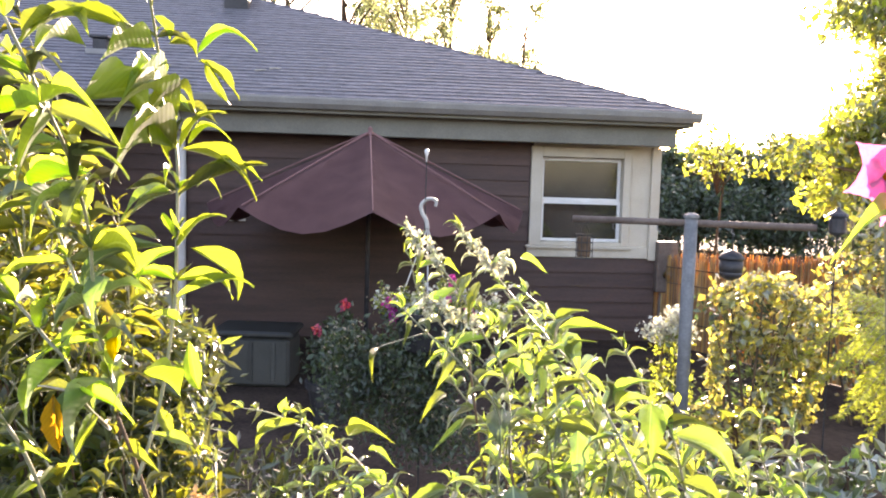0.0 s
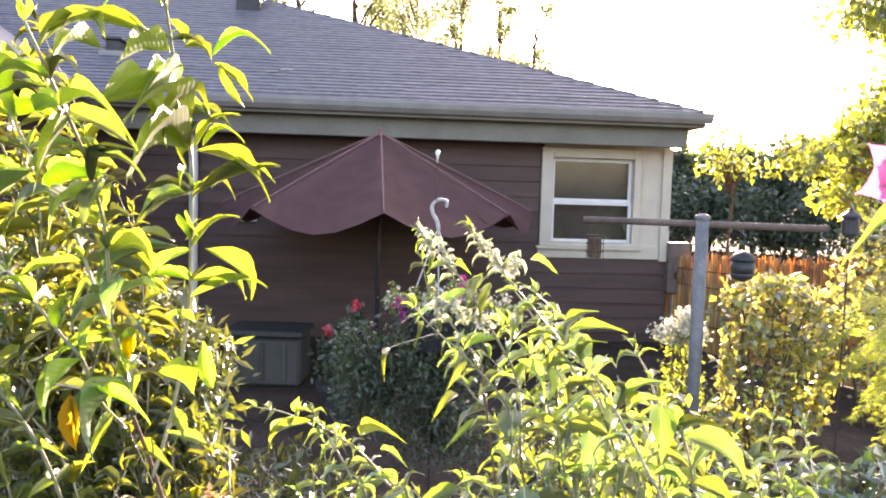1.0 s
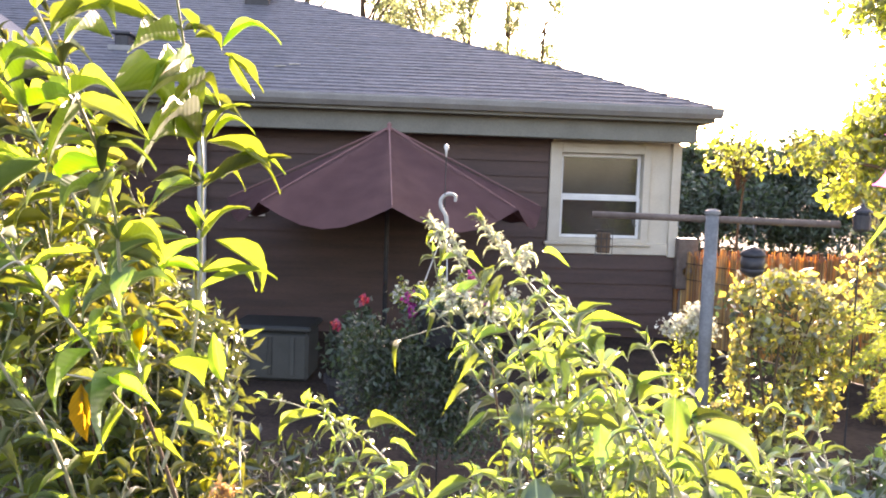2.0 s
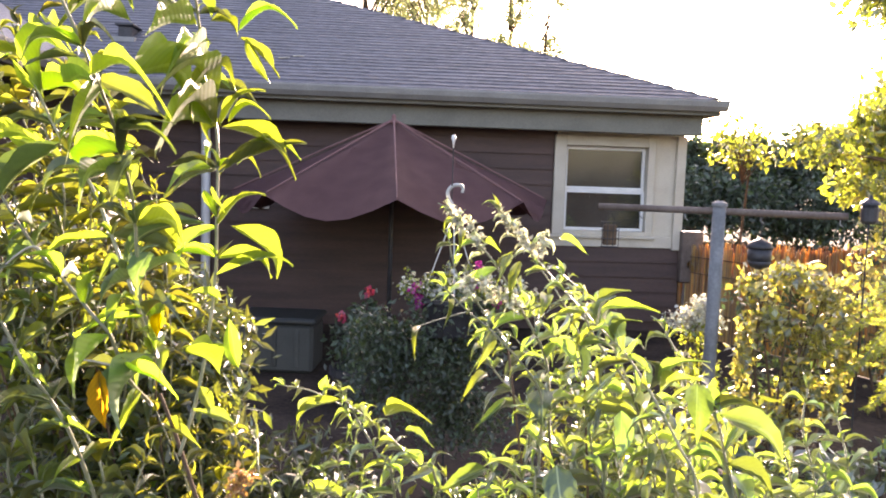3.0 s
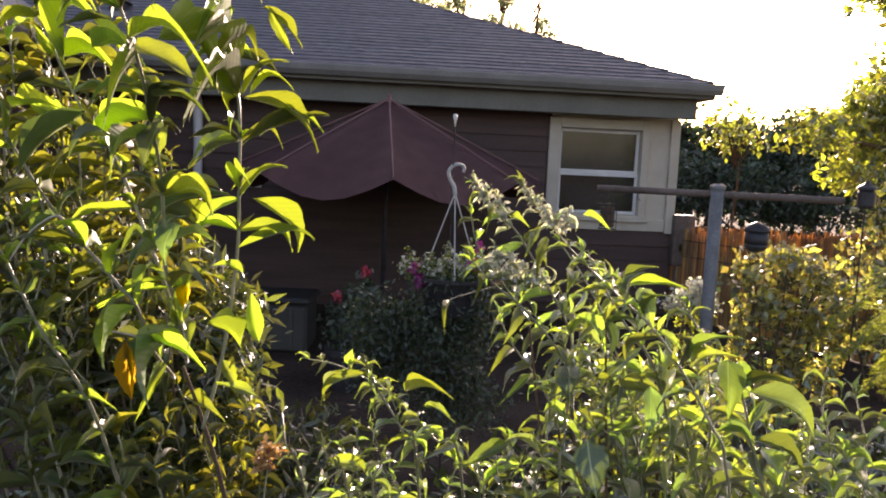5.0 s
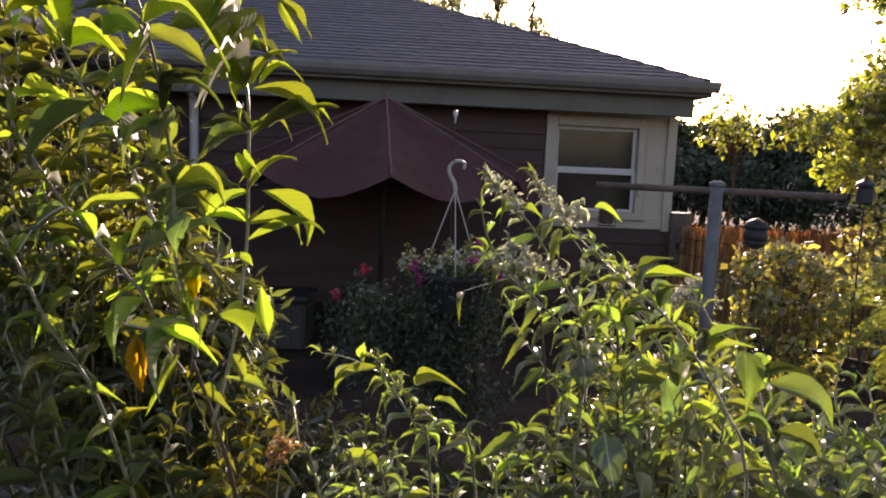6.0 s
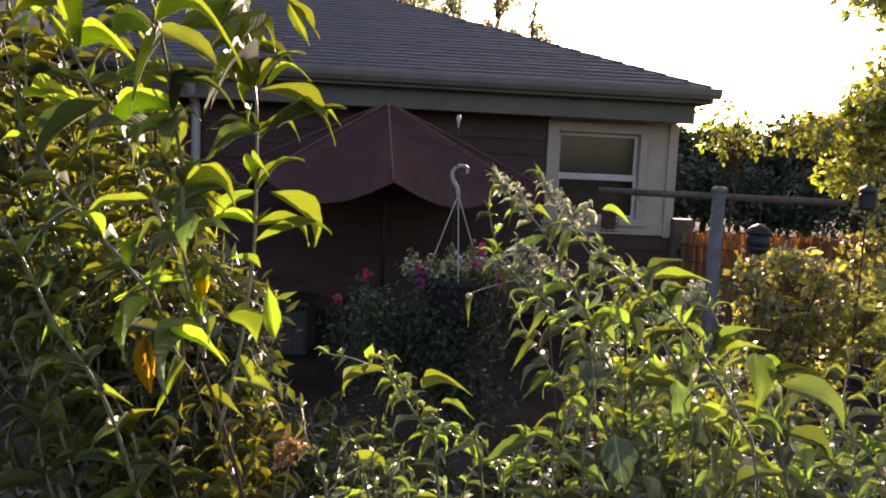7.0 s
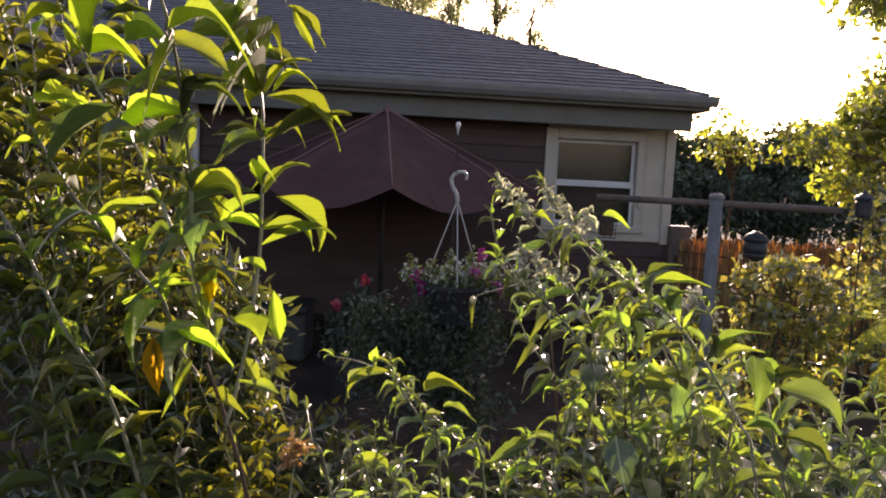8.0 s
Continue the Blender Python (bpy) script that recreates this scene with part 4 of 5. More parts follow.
scatter("heart", [((0.05, 0.2, 3.0), (0.5, 0.4, 0.6)), ((-0.15, 0.2, 3.6), (0.40, 0.4, 0.5)), ((-0.05, 0.2, 4.2), (0.45, 0.4, 0.55)), ((0.15, 0.2, 2.2), (0.55, 0.4, 0.5)), ((-0.45, 0.2, 2.7), (0.28, 0.25, 0.3))], 4500, 0.11, M_FOLIAGE_OLIVE, leafy_tree, "shaded inner leaves", 24)
for i, (px, d, h, w) in enumerate(((-10.5, 30, 13.5, 3.4), (-7.0, 33, 14.0, 3.2), (-4.2, 30, 12.5, 2.6), (-2.2, 34, 13.5, 2.8), (-0.2, 31, 11.5, 2.4), (1.4, 34, 11.6, 2.2), (3.0, 36, 10.8, 2.2), (-3.2, 37, 14.0, 2.6))):
    tree("background_tree", (px, d), h, w, 5200, 0.16, M_FOLIAGE_PALE, "tall thin-leaved tree beyond the roof", 30 + i, 0.42, 0.17, 1.5)
# a hedge closes the far side of the garden
hedge = bush("hedge", (12.0, 24.0), [((x, 0.5 * math.sin(x), 1.1), (1.4, 0.8, 1.35)) for x in range(-9, 14, 2)], 16000, 0.2, M_FOLIAGE_DARK, "dark clipped hedge along the far boundary", "hedge", 51, stems=11)

# ---------------------------------------------------------------- left butterfly bush
lb = empty("butterfly_bush", pose(0, 0, 0), "tall leafy butterfly bush with a few yellowed leaves, backlit", "shrub", "butterfly bushes")
trunk = stem(lb, [(-0.34, 1.35, -0.05), (-0.40, 1.26, 0.80), (-0.440, 1.21, 1.13), (-0.475, 1.20, 1.27), (-0.515, 1.20, 1.38)], 0.0065, 0.004, M_BARK, "trunk")
leafed(lb, [(-0.475, 1.185, 1.276), (-0.463, 1.255, 1.391), (-0.453, 1.299, 1.562), (-0.454, 1.311, 1.669), (-0.466, 1.349, 1.826), (-0.491, 1.382, 1.920), (-0.481, 1.305, 1.999), (-0.469, 1.215, 2.119)], 0.0045, 0.003, 0.082, 0.095, 0.38, attached=True)
leafed(lb, [(-0.508, 1.200, 1.389), (-0.500, 1.140, 1.475), (-0.514, 1.115, 1.568), (-0.511, 1.100, 1.634), (-0.508, 1.080, 1.715), (-0.503, 1.030, 1.790), (-0.482, 0.950, 1.844), (-0.466, 0.870, 1.891), (-0.475, 0.850, 1.933), (-0.495, 0.840, 1.985)], 0.0045, 0.0026, 0.085, 0.10, 0.12, attached=True)
leafed(lb, [(-0.508, 1.190, 1.400), (-0.523, 1.140, 1.529), (-0.557, 1.155, 1.602), (-0.620, 1.200, 1.708), (-0.669, 1.240, 1.764), (-0.726, 1.270, 1.823), (-0.764, 1.270, 1.900), (-0.801, 1.270, 1.985)], 0.0045, 0.0026, 0.07, 0.10, 0.12, attached=True)
leafed(lb, [(-0.530, 1.200, 1.360), (-0.537, 1.120, 1.43), (-0.546, 1.080, 1.507), (-0.574, 1.080, 1.539), (-0.618, 1.100, 1.576), (-0.674, 1.121, 1.621), (-0.725, 1.130, 1.682), (-0.790, 1.150, 1.77)], 0.0045, 0.0026, 0.065, 0.10, 0.12, attached=True)
leafed(lb, [(-0.634, 1.250, 1.094), (-0.689, 1.220, 1.300), (-0.763, 1.200, 1.434), (-0.827, 1.200, 1.560), (-0.898, 1.200, 1.665)], 0.005, 0.003, 0.06, 0.09, 0.05)
leafed(lb, [(-0.767, 1.300, 1.065), (-0.833, 1.350, 1.191), (-0.890, 1.380, 1.352), (-0.867, 1.420, 1.562), (-0.926, 1.450, 1.720)], 0.004, 0.0025, 0.06, 0.09, 0.05)
leafed(lb, [(-0.641, 1.500, 0.981), (-0.732, 1.520, 1.138), (-0.769, 1.550, 1.321), (-0.817, 1.550, 1.532)], 0.004, 0.0025, 0.06, 0.085, 0.05)
back = []
for pts in ([(-0.861, 1.450, 1.383), (-0.828, 1.450, 1.562), (-0.817, 1.450, 1.725), (-0.870, 1.450, 1.892), (-0.902, 1.450, 2.047)],
            [(-0.933, 1.400, 1.389), (-0.921, 1.400, 1.540), (-0.940, 1.400, 1.717), (-0.918, 1.400, 1.872), (-0.937, 1.400, 2.012)],
            [(-0.814, 1.600, 1.258), (-0.766, 1.600, 1.458), (-0.756, 1.600, 1.639), (-0.810, 1.600, 1.802), (-0.840, 1.600, 1.952)],
            [(-0.791, 1.250, 1.086), (-0.820, 1.250, 1.226), (-0.776, 1.280, 1.339), (-0.746, 1.300, 1.416)],
            ):
    leafed(lb, pts, 0.0035, 0.002, 0.05, 0.085, 0.0, pool=back)
for pts in ([(-0.695, 1.300, 1.068), (-0.665, 1.300, 1.175), (-0.715, 1.320, 1.270), (-0.780, 1.350, 1.321)],
            [(-0.583, 1.300, 1.074), (-0.604, 1.300, 1.157), (-0.582, 1.320, 1.234)],
            [(-0.879, 1.300, 1.059), (-0.908, 1.300, 1.184), (-0.878, 1.320, 1.283), (-0.908, 1.320, 1.385)],
            [(-0.938, 1.300, 1.265), (-0.965, 1.300, 1.466), (-0.942, 1.300, 1.664), (-0.988, 1.300, 1.854)],
            [(-0.475, 1.400, 1.000), (-0.488, 1.400, 1.079), (-0.473, 1.400, 1.147)]):
    leafed(lb, pts, 0.0035, 0.002, 0.05, 0.085, 0.0, pool=back)
for k in range(40):
    # further shoots of the same bush, leaning out from its heart
    a, d = rng.random(), rng.uniform(1.38, 1.95)
    tip = Vector((-1.12 + 0.50 * a - 0.35 * (d - 1.5), d, rng.uniform(1.15, 2.0) - 0.25 * a))
    base = Vector((-0.98 + 0.32 * a + rng.uniform(-0.06, 0.06), d + 0.05, max(0.7, tip.z - rng.uniform(0.35, 0.7))))
    leafed(lb, [base, base.lerp(tip, 0.5) + Vector((0.03, 0, 0.03)), tip], 0.003, 0.0016, 0.06, 0.085, 0.0, pool=back)
for k in range(12):
    d = rng.uniform(1.35, 1.7)
    tip = Vector((rng.uniform(-1.12, -0.78) * d / 1.45, d, rng.uniform(1.75, 2.12)))
    base = tip + Vector((rng.uniform(0.05, 0.18), 0.03, -rng.uniform(0.35, 0.5)))
    leafed(lb, [base, base.lerp(tip, 0.5) + Vector((0.02, 0, 0.02)), tip], 0.003, 0.0016, 0.062, 0.095, 0.0, pool=back)
for k in range(22):
    # low, close-set shoots round the foot
    d = rng.uniform(1.25, 1.65)
    tip = Vector((rng.uniform(-0.72, -0.42) * d / 1.3, d, rng.uniform(1.0, 1.33)))
    base = tip + Vector((rng.uniform(-0.04, 0.12), 0.03, -rng.uniform(0.25, 0.4)))
    leafed(lb, [base, base.lerp(tip, 0.5) + Vector((0.02, 0, 0.02)), tip], 0.0024, 0.0012, 0.05, 0.07, 0.0, pool=back)
joined_leaves("back_leaves", back, M_LEAF_BACK, lb, "crowded leaves further in, shade in their colour")
# the nearest shoots
for b, t, w in (((-0.465, 0.865, 1.884), (-0.348, 0.825, 1.832), 0.022), ((-0.662, 1.115, 1.994), (-0.598, 1.075, 1.940), 0.023), ((-0.796, 1.265, 1.969), (-0.730, 1.225, 1.913), 0.014),
                ((-0.748, 1.255, 1.903), (-0.624, 1.215, 1.867), 0.023), ((-0.581, 1.015, 1.891), (-0.483, 0.975, 1.856), 0.020), ((-0.511, 1.015, 1.849), (-0.454, 0.975, 1.821), 0.013),
                ((-0.816, 1.215, 1.811), (-0.692, 1.175, 1.803), 0.035), ((-0.818, 1.215, 1.920), (-0.756, 1.175, 1.952), 0.031), ((-0.711, 1.215, 1.793), (-0.654, 1.175, 1.758), 0.024),
                ((-0.529, 1.115, 1.744), (-0.499, 1.075, 1.715), 0.018), ((-0.561, 1.215, 1.676), (-0.468, 1.175, 1.641), 0.018)):
    leaf(lb, b, t, w, (rng.uniform(-0.3, 0.3), -0.7, 0.7))
# leaves that lie in the shade of others, darkened by their material
for b, t, w in (((-0.508, 0.915, 1.914), (-0.557, 0.875, 1.893), 0.007), ((-0.497, 1.015, 1.787), (-0.401, 0.975, 1.835), 0.007), ((-0.489, 1.035, 1.793), (-0.500, 0.995, 1.721), 0.033),
                ((-0.514, 1.015, 1.844), (-0.568, 0.975, 1.801), 0.010), ((-0.640, 1.115, 1.805), (-0.728, 1.075, 1.706), 0.016), ((-0.597, 1.115, 1.768), (-0.648, 1.075, 1.727), 0.024),
                ((-0.497, 1.115, 1.638), (-0.499, 1.075, 1.575), 0.036), ((-0.444, 1.215, 1.681), (-0.559, 1.175, 1.578), 0.016), ((-0.487, 1.315, 1.682), (-0.560, 1.275, 1.663), 0.022)):
    leaf(lb, b, t, w, (rng.uniform(-0.5, 0.5), -0.6, 0.7), rng.choice(DEEP_LEAVES))
# the large leaves of the outer shoots
for b, t, w in (((-0.462, 1.365, 1.854), (-0.326, 1.386, 1.757), 0.040), ((-0.431, 1.325, 1.669), (-0.355, 1.375, 1.566), 0.046), ((-0.451, 1.312, 1.669), (-0.518, 1.286, 1.586), 0.032),
                ((-0.475, 1.211, 1.891), (-0.434, 1.366, 1.910), 0.030), ((-0.497, 1.040, 1.910), (-0.469, 1.234, 1.855), 0.040), ((-0.727, 1.218, 1.887), (-0.515, 1.029, 1.852), 0.036)):
    leaf(lb, b, t, w)
for b, t, w in (((-0.758, 1.184, 1.944), (-0.748, 1.235, 1.900), 0.022), ((-0.786, 1.206, 1.822), (-0.715, 1.243, 1.786), 0.046), ((-0.414, 1.345, 2.019), (-0.377, 1.386, 1.941), 0.026),
                ((-0.500, 1.087, 1.789), (-0.529, 1.142, 1.717), 0.046), ((-0.479, 1.360, 1.854), (-0.478, 1.089, 1.792), 0.026), ((-0.450, 1.295, 1.773), (-0.508, 1.198, 1.721), 0.034),
                ((-0.426, 1.300, 1.498), (-0.420, 1.340, 1.396), 0.042), ((-0.454, 1.301, 1.578), (-0.324, 1.370, 1.593), 0.026)):
    leaf(lb, b, t, w, (rng.uniform(-0.2, 0.2), -0.9, 0.4))
for b, t, w in (((-0.515, 1.101, 1.802), (-0.656, 1.172, 1.763), 0.03), ((-0.547, 1.225, 1.673), (-0.527, 1.316, 1.606), 0.02), ((-0.438, 1.293, 1.533), (-0.488, 1.258, 1.549), 0.026), ((-0.461, 1.249, 1.382), (-0.431, 1.239, 1.334), 0.032),
                ((-0.472, 1.195, 1.460), (-0.447, 1.318, 1.388), 0.03), ((-0.489, 1.114, 1.477), (-0.484, 1.208, 1.542), 0.03), ((-0.394, 1.232, 1.325), (-0.469, 1.228, 1.346), 0.03), ((-0.516, 1.225, 1.319), (-0.433, 1.173, 1.296), 0.035)):
    leaf(lb, b, t, w)
for b, t, w in (((-0.425, 1.332, 2.026), (-0.318, 1.350, 2.040), 0.016), ((-0.422, 1.341, 2.017), (-0.361, 1.387, 1.950), 0.030), ((-0.466, 1.237, 2.073), (-0.456, 1.287, 2.039), 0.020), ((-0.459, 1.285, 2.036), (-0.425, 1.339, 2.018), 0.026), ((-0.476, 1.264, 2.026), (-0.505, 1.116, 1.980), 0.026),
                ((-0.472, 1.220, 2.094), (-0.535, 1.121, 2.053), 0.024), ((-0.490, 1.204, 2.044), (-0.609, 1.052, 1.980), 0.034), ((-0.517, 1.092, 1.996), (-0.514, 0.927, 1.925), 0.020)):
    leaf(lb, b, t, w)
for b, t, w in (((-0.498, 1.372, 1.951), (-0.462, 1.074, 1.892), 0.026), ((-0.487, 1.366, 1.964), (-0.446, 1.372, 1.922), 0.018), ((-0.477, 1.367, 1.898), (-0.468, 1.054, 1.882), 0.030), ((-0.492, 0.926, 1.888), (-0.405, 0.950, 1.838), 0.044), ((-0.473, 1.364, 1.854), (-0.455, 1.055, 1.808), 0.026),
                ((-0.546, 1.118, 2.063), (-0.519, 1.109, 2.013), 0.024), ((-0.559, 1.098, 2.049), (-0.593, 1.045, 1.988), 0.026), ((-0.454, 1.282, 1.774), (-0.503, 1.187, 1.728), 0.030)):
    leaf(lb, b, t, w, (rng.uniform(-0.3, 0.3), -0.7, 0.7))
for b, t, w in (((-0.467, 1.365, 1.857), (-0.386, 1.382, 1.928), 0.010), ((-0.456, 1.311, 1.666), (-0.379, 1.366, 1.730), 0.010), ((-0.447, 1.301, 1.768), (-0.305, 1.388, 1.827), 0.015), ((-0.424, 1.335, 1.785), (-0.317, 1.394, 1.795), 0.018), ((-0.470, 1.326, 1.816), (-0.458, 1.266, 1.782), 0.014), ((-0.451, 1.363, 1.862), (-0.369, 1.361, 1.873), 0.012)):
    leaf(lb, b, t, w, (0, -0.4, 0.9))
stem(lb, [(-0.775, 1.133, 1.562), (-0.740, 1.128, 1.608), (-0.691, 1.123, 1.639), (-0.666, 1.123, 1.608)], 0.0018, 0.0028, M_TWIG, "bare_twig")
stem(lb, [(-0.590, 1.065, 1.470), (-0.562, 1.061, 1.469), (-0.537, 1.071, 1.461)], 0.0018, 0.0028, M_TWIG, "bare_twig")
tagged(leaf(lb, (-0.555, 1.061, 1.457), (-0.541, 1.052, 1.366), 0.028, (0.3, -0.9, 0.1), YELLOW_LEAF), "hanging yellowed leaf")
tagged(leaf(lb, (-0.487, 1.130, 1.537), (-0.483, 1.110, 1.500), 0.02, (0.2, -0.9, 0.2), YELLOW_LEAF), "small yellowed leaf")
# clumps added behind to keep sun off the front leaves; coloured dark as shade
scatter("shaded_foliage", [((-1.0, 2.1, 1.15), (0.36, 0.3, 0.35)), ((-1.3, 2.0, 1.4), (0.3, 0.3, 0.35)), ((-0.85, 1.9, 0.85), (0.3, 0.25, 0.3)), ((-0.55, 2.05, 0.80), (0.40, 0.3, 0.26)), ((-0.68, 1.72, 1.05), (0.17, 0.18, 0.26)), ((-0.82, 1.74, 1.24), (0.20, 0.14, 0.24)), ((-1.02, 1.72, 1.34), (0.2, 0.14, 0.24)), ((-0.62, 1.85, 1.30), (0.12, 0.14, 0.16)), ((-0.79, 1.95, 1.40), (0.14, 0.14, 0.18)), ((-0.60, 1.68, 1.18), (0.14, 0.12, 0.16))], 15000, 0.055, M_FOLIAGE_DEEP, lb, "dark leaves at the back, shade put into their colour", 65, narrow=0.27)
scatter("inner_foliage", [((-0.76, 1.62, 1.15), (0.20, 0.2, 0.28)), ((-0.90, 1.55, 1.45), (0.20, 0.2, 0.3)), ((-0.82, 1.5, 0.95), (0.28, 0.25, 0.3)), ((-0.55, 1.55, 0.72), (0.25, 0.25, 0.22))], 1300, 0.055, M_FOLIAGE, lb, "dense inner leaves", 61, narrow=0.34)

# ---------------------------------------------------------------- right butterfly bush
rb = empty("butterfly_bush", pose(0, 0, 0), "butterfly bush with pale fading flower spikes, backlit", "shrub", "butterfly bushes")


def spike(parent, base, tip, seed):
    """A fading flower spike: a thin stalk crowded with small buds."""
    base, tip = Vector(base), Vector(tip)
    part("flower_spike_stalk", tube(bmesh.new(), (base, base.lerp(tip, 0.5), tip), 0.0025, 0.0012, 5), M_STEM, parent)
    n = 7
    clumps = [(tuple(base.lerp(tip, (k + 0.5) / n)), ((0.015 * (1 - 0.6 * k / n) * rng.uniform(0.6, 1.25),) * 3)) for k in range(n)]
    scatter("flower_spike", clumps, 80, 0.012, M_PALE, parent, "pale fading flower spike", seed, narrow=0.5)


leafed(rb, [(0.45, 1.35, -0.05), (0.40, 1.10, 1.10), (0.372, 1.050, 1.313), (0.349, 1.060, 1.370), (0.307, 1.100, 1.447), (0.275, 1.153, 1.496), (0.239, 1.200, 1.528), (0.205, 1.330, 1.560), (0.183, 1.400, 1.582), (0.156, 1.440, 1.611), (0.125, 1.440, 1.660), (0.072, 1.440, 1.706)], 0.0036, 0.0018, 0.05, 0.078, 0.72)
leafed(rb, [(0.36, 1.45, -0.05), (0.16, 1.21, 1.10), (0.148, 1.195, 1.290), (0.149, 1.180, 1.382), (0.137, 1.175, 1.430), (0.111, 1.170, 1.465), (0.085, 1.160, 1.495), (0.049, 1.160, 1.529), (0.017, 1.180, 1.550), (-0.027, 1.200, 1.588)], 0.0036, 0.0018, 0.05, 0.07, 0.72)
leafed(rb, [(0.175, 1.290, 1.30), (0.163, 1.280, 1.442), (0.116, 1.270, 1.535), (0.058, 1.270, 1.627), (0.028, 1.280, 1.657), (-0.021, 1.300, 1.708)], 0.0036, 0.0018, 0.05, 0.06, 0.1)
leafed(rb, [(0.444, 1.505, 1.035), (0.385, 1.376, 1.229), (0.319, 1.288, 1.394), (0.258, 1.311, 1.479), (0.229, 1.416, 1.544)], 0.004, 0.0025, 0.06, 0.09, 0.05)
leafed(rb, [(0.340, 1.474, 1.044), (0.276, 1.380, 1.221), (0.249, 1.331, 1.335)], 0.004, 0.0025, 0.055, 0.09, 0.02)
leafed(rb, [(0.542, 1.278, 1.147), (0.475, 1.210, 1.285), (0.446, 1.199, 1.376), (0.399, 1.211, 1.438)], 0.004, 0.0025, 0.06, 0.10, 0.05)
leafed(rb, [(0.115, 1.376, 1.078), (0.141, 1.379, 1.215), (0.148, 1.387, 1.314)], 0.004, 0.0025, 0.06, 0.08, 0.02)
leafed(rb, [(0.507, 1.553, 1.021), (0.444, 1.331, 1.274), (0.435, 1.372, 1.414), (0.400, 1.389, 1.490)], 0.004, 0.0025, 0.06, 0.085, 0.05)
for b, t, w in (((0.194, 1.435, 1.660), (0.245, 1.395, 1.633), 0.021), ((0.250, 1.265, 1.548), (0.347, 1.225, 1.553), 0.018), ((0.252, 1.165, 1.562), (0.268, 1.125, 1.502), 0.039),
                ((0.276, 1.135, 1.497), (0.308, 1.095, 1.474), 0.020), ((0.320, 1.090, 1.451), (0.375, 1.050, 1.482), 0.035), ((0.391, 1.085, 1.465), (0.400, 1.045, 1.432), 0.027),
                ((0.431, 1.065, 1.338), (0.445, 1.025, 1.295), 0.042), ((0.389, 1.065, 1.289), (0.419, 1.025, 1.301), 0.015),
                ((0.159, 1.285, 1.567), (0.142, 1.245, 1.527), 0.031), ((0.154, 1.195, 1.505), (0.200, 1.155, 1.447), 0.030), ((0.091, 1.275, 1.642), (0.066, 1.235, 1.592), 0.021),
                ((0.107, 1.275, 1.627), (0.088, 1.235, 1.549), 0.023)):
    leaf(rb, b, t, w, (rng.uniform(-0.3, 0.3), -0.75, 0.6))
for b, t, w in (((0.062, 1.235, 1.508), (0.035, 1.195, 1.448), 0.026), ((-0.061, 1.145, 1.529), (-0.065, 1.105, 1.480), 0.014), ((0.053, 1.210, 1.439), (0.010, 1.170, 1.397), 0.021),
                ((0.136, 1.235, 1.406), (0.124, 1.195, 1.345), 0.028), ((0.165, 1.215, 1.437), (0.190, 1.175, 1.433), 0.016), ((0.205, 1.265, 1.374), (0.246, 1.225, 1.377), 0.020),
                ((0.174, 1.235, 1.325), (0.206, 1.195, 1.298), 0.022), ((0.320, 1.415, 1.250), (0.265, 1.375, 1.241), 0.037), ((0.356, 1.365, 1.229), (0.327, 1.325, 1.185), 0.029),
                ((-0.002, 1.235, 1.685), (-0.005, 1.195, 1.635), 0.016), ((0.039, 1.265, 1.660), (0.070, 1.225, 1.647), 0.018), ((-0.016, 1.165, 1.572), (-0.022, 1.125, 1.529), 0.013),
                ((0.055, 1.215, 1.546), (0.061, 1.175, 1.531), 0.028)):
    leaf(rb, b, t, w, (rng.uniform(-0.3, 0.3), -0.75, 0.6))
for b, t, w in (((0.216, 1.215, 1.558), (0.234, 1.175, 1.546), 0.017),):
    leaf(rb, b, t, w, (rng.uniform(-0.3, 0.3), -0.75, 0.6))
for b, t, w in (((0.405, 1.065, 1.425), (0.493, 1.025, 1.364), 0.043), ((0.245, 1.265, 1.553), (0.295, 1.225, 1.589), 0.014), ((0.375, 1.085, 1.467), (0.367, 1.045, 1.381), 0.035), ((0.416, 1.055, 1.353), (0.476, 1.015, 1.313), 0.022),
                ((0.362, 1.065, 1.360), (0.407, 1.025, 1.351), 0.015), ((0.152, 1.215, 1.413), (0.151, 1.175, 1.353), 0.038), ((0.242, 1.295, 1.265), (0.269, 1.255, 1.255), 0.019),
                ((0.267, 1.115, 1.410), (0.256, 1.075, 1.340), 0.031), ((0.063, 1.295, 1.236), (-0.027, 1.255, 1.197), 0.027), ((0.159, 1.045, 1.343), (0.172, 1.005, 1.268), 0.046),
                ((0.255, 1.135, 1.517), (0.288, 1.095, 1.559), 0.009), ((0.207, 1.185, 1.495), (0.250, 1.145, 1.506), 0.013), ((0.203, 1.185, 1.500), (0.207, 1.145, 1.445), 0.017),
                ((0.319, 1.105, 1.459), (0.387, 1.065, 1.506), 0.011)):
    leaf(rb, b, t, w, (rng.uniform(-0.5, 0.5), -0.6, 0.7), rng.choice(DEEP_LEAVES))
for b, t, w in (((0.395, 1.075, 1.426), (0.463, 1.035, 1.443), 0.009), ((0.089, 1.235, 1.388), (0.030, 1.195, 1.338), 0.011)):
    leaf(rb, b, t, w, (rng.uniform(-0.5, 0.5), -0.6, 0.7), rng.choice(DEEP_LEAVES))
stem(rb, [(0.017, 1.180, 1.550), (-0.037, 1.155, 1.537), (-0.062, 1.145, 1.529)], 0.0016, 0.001)
back = []
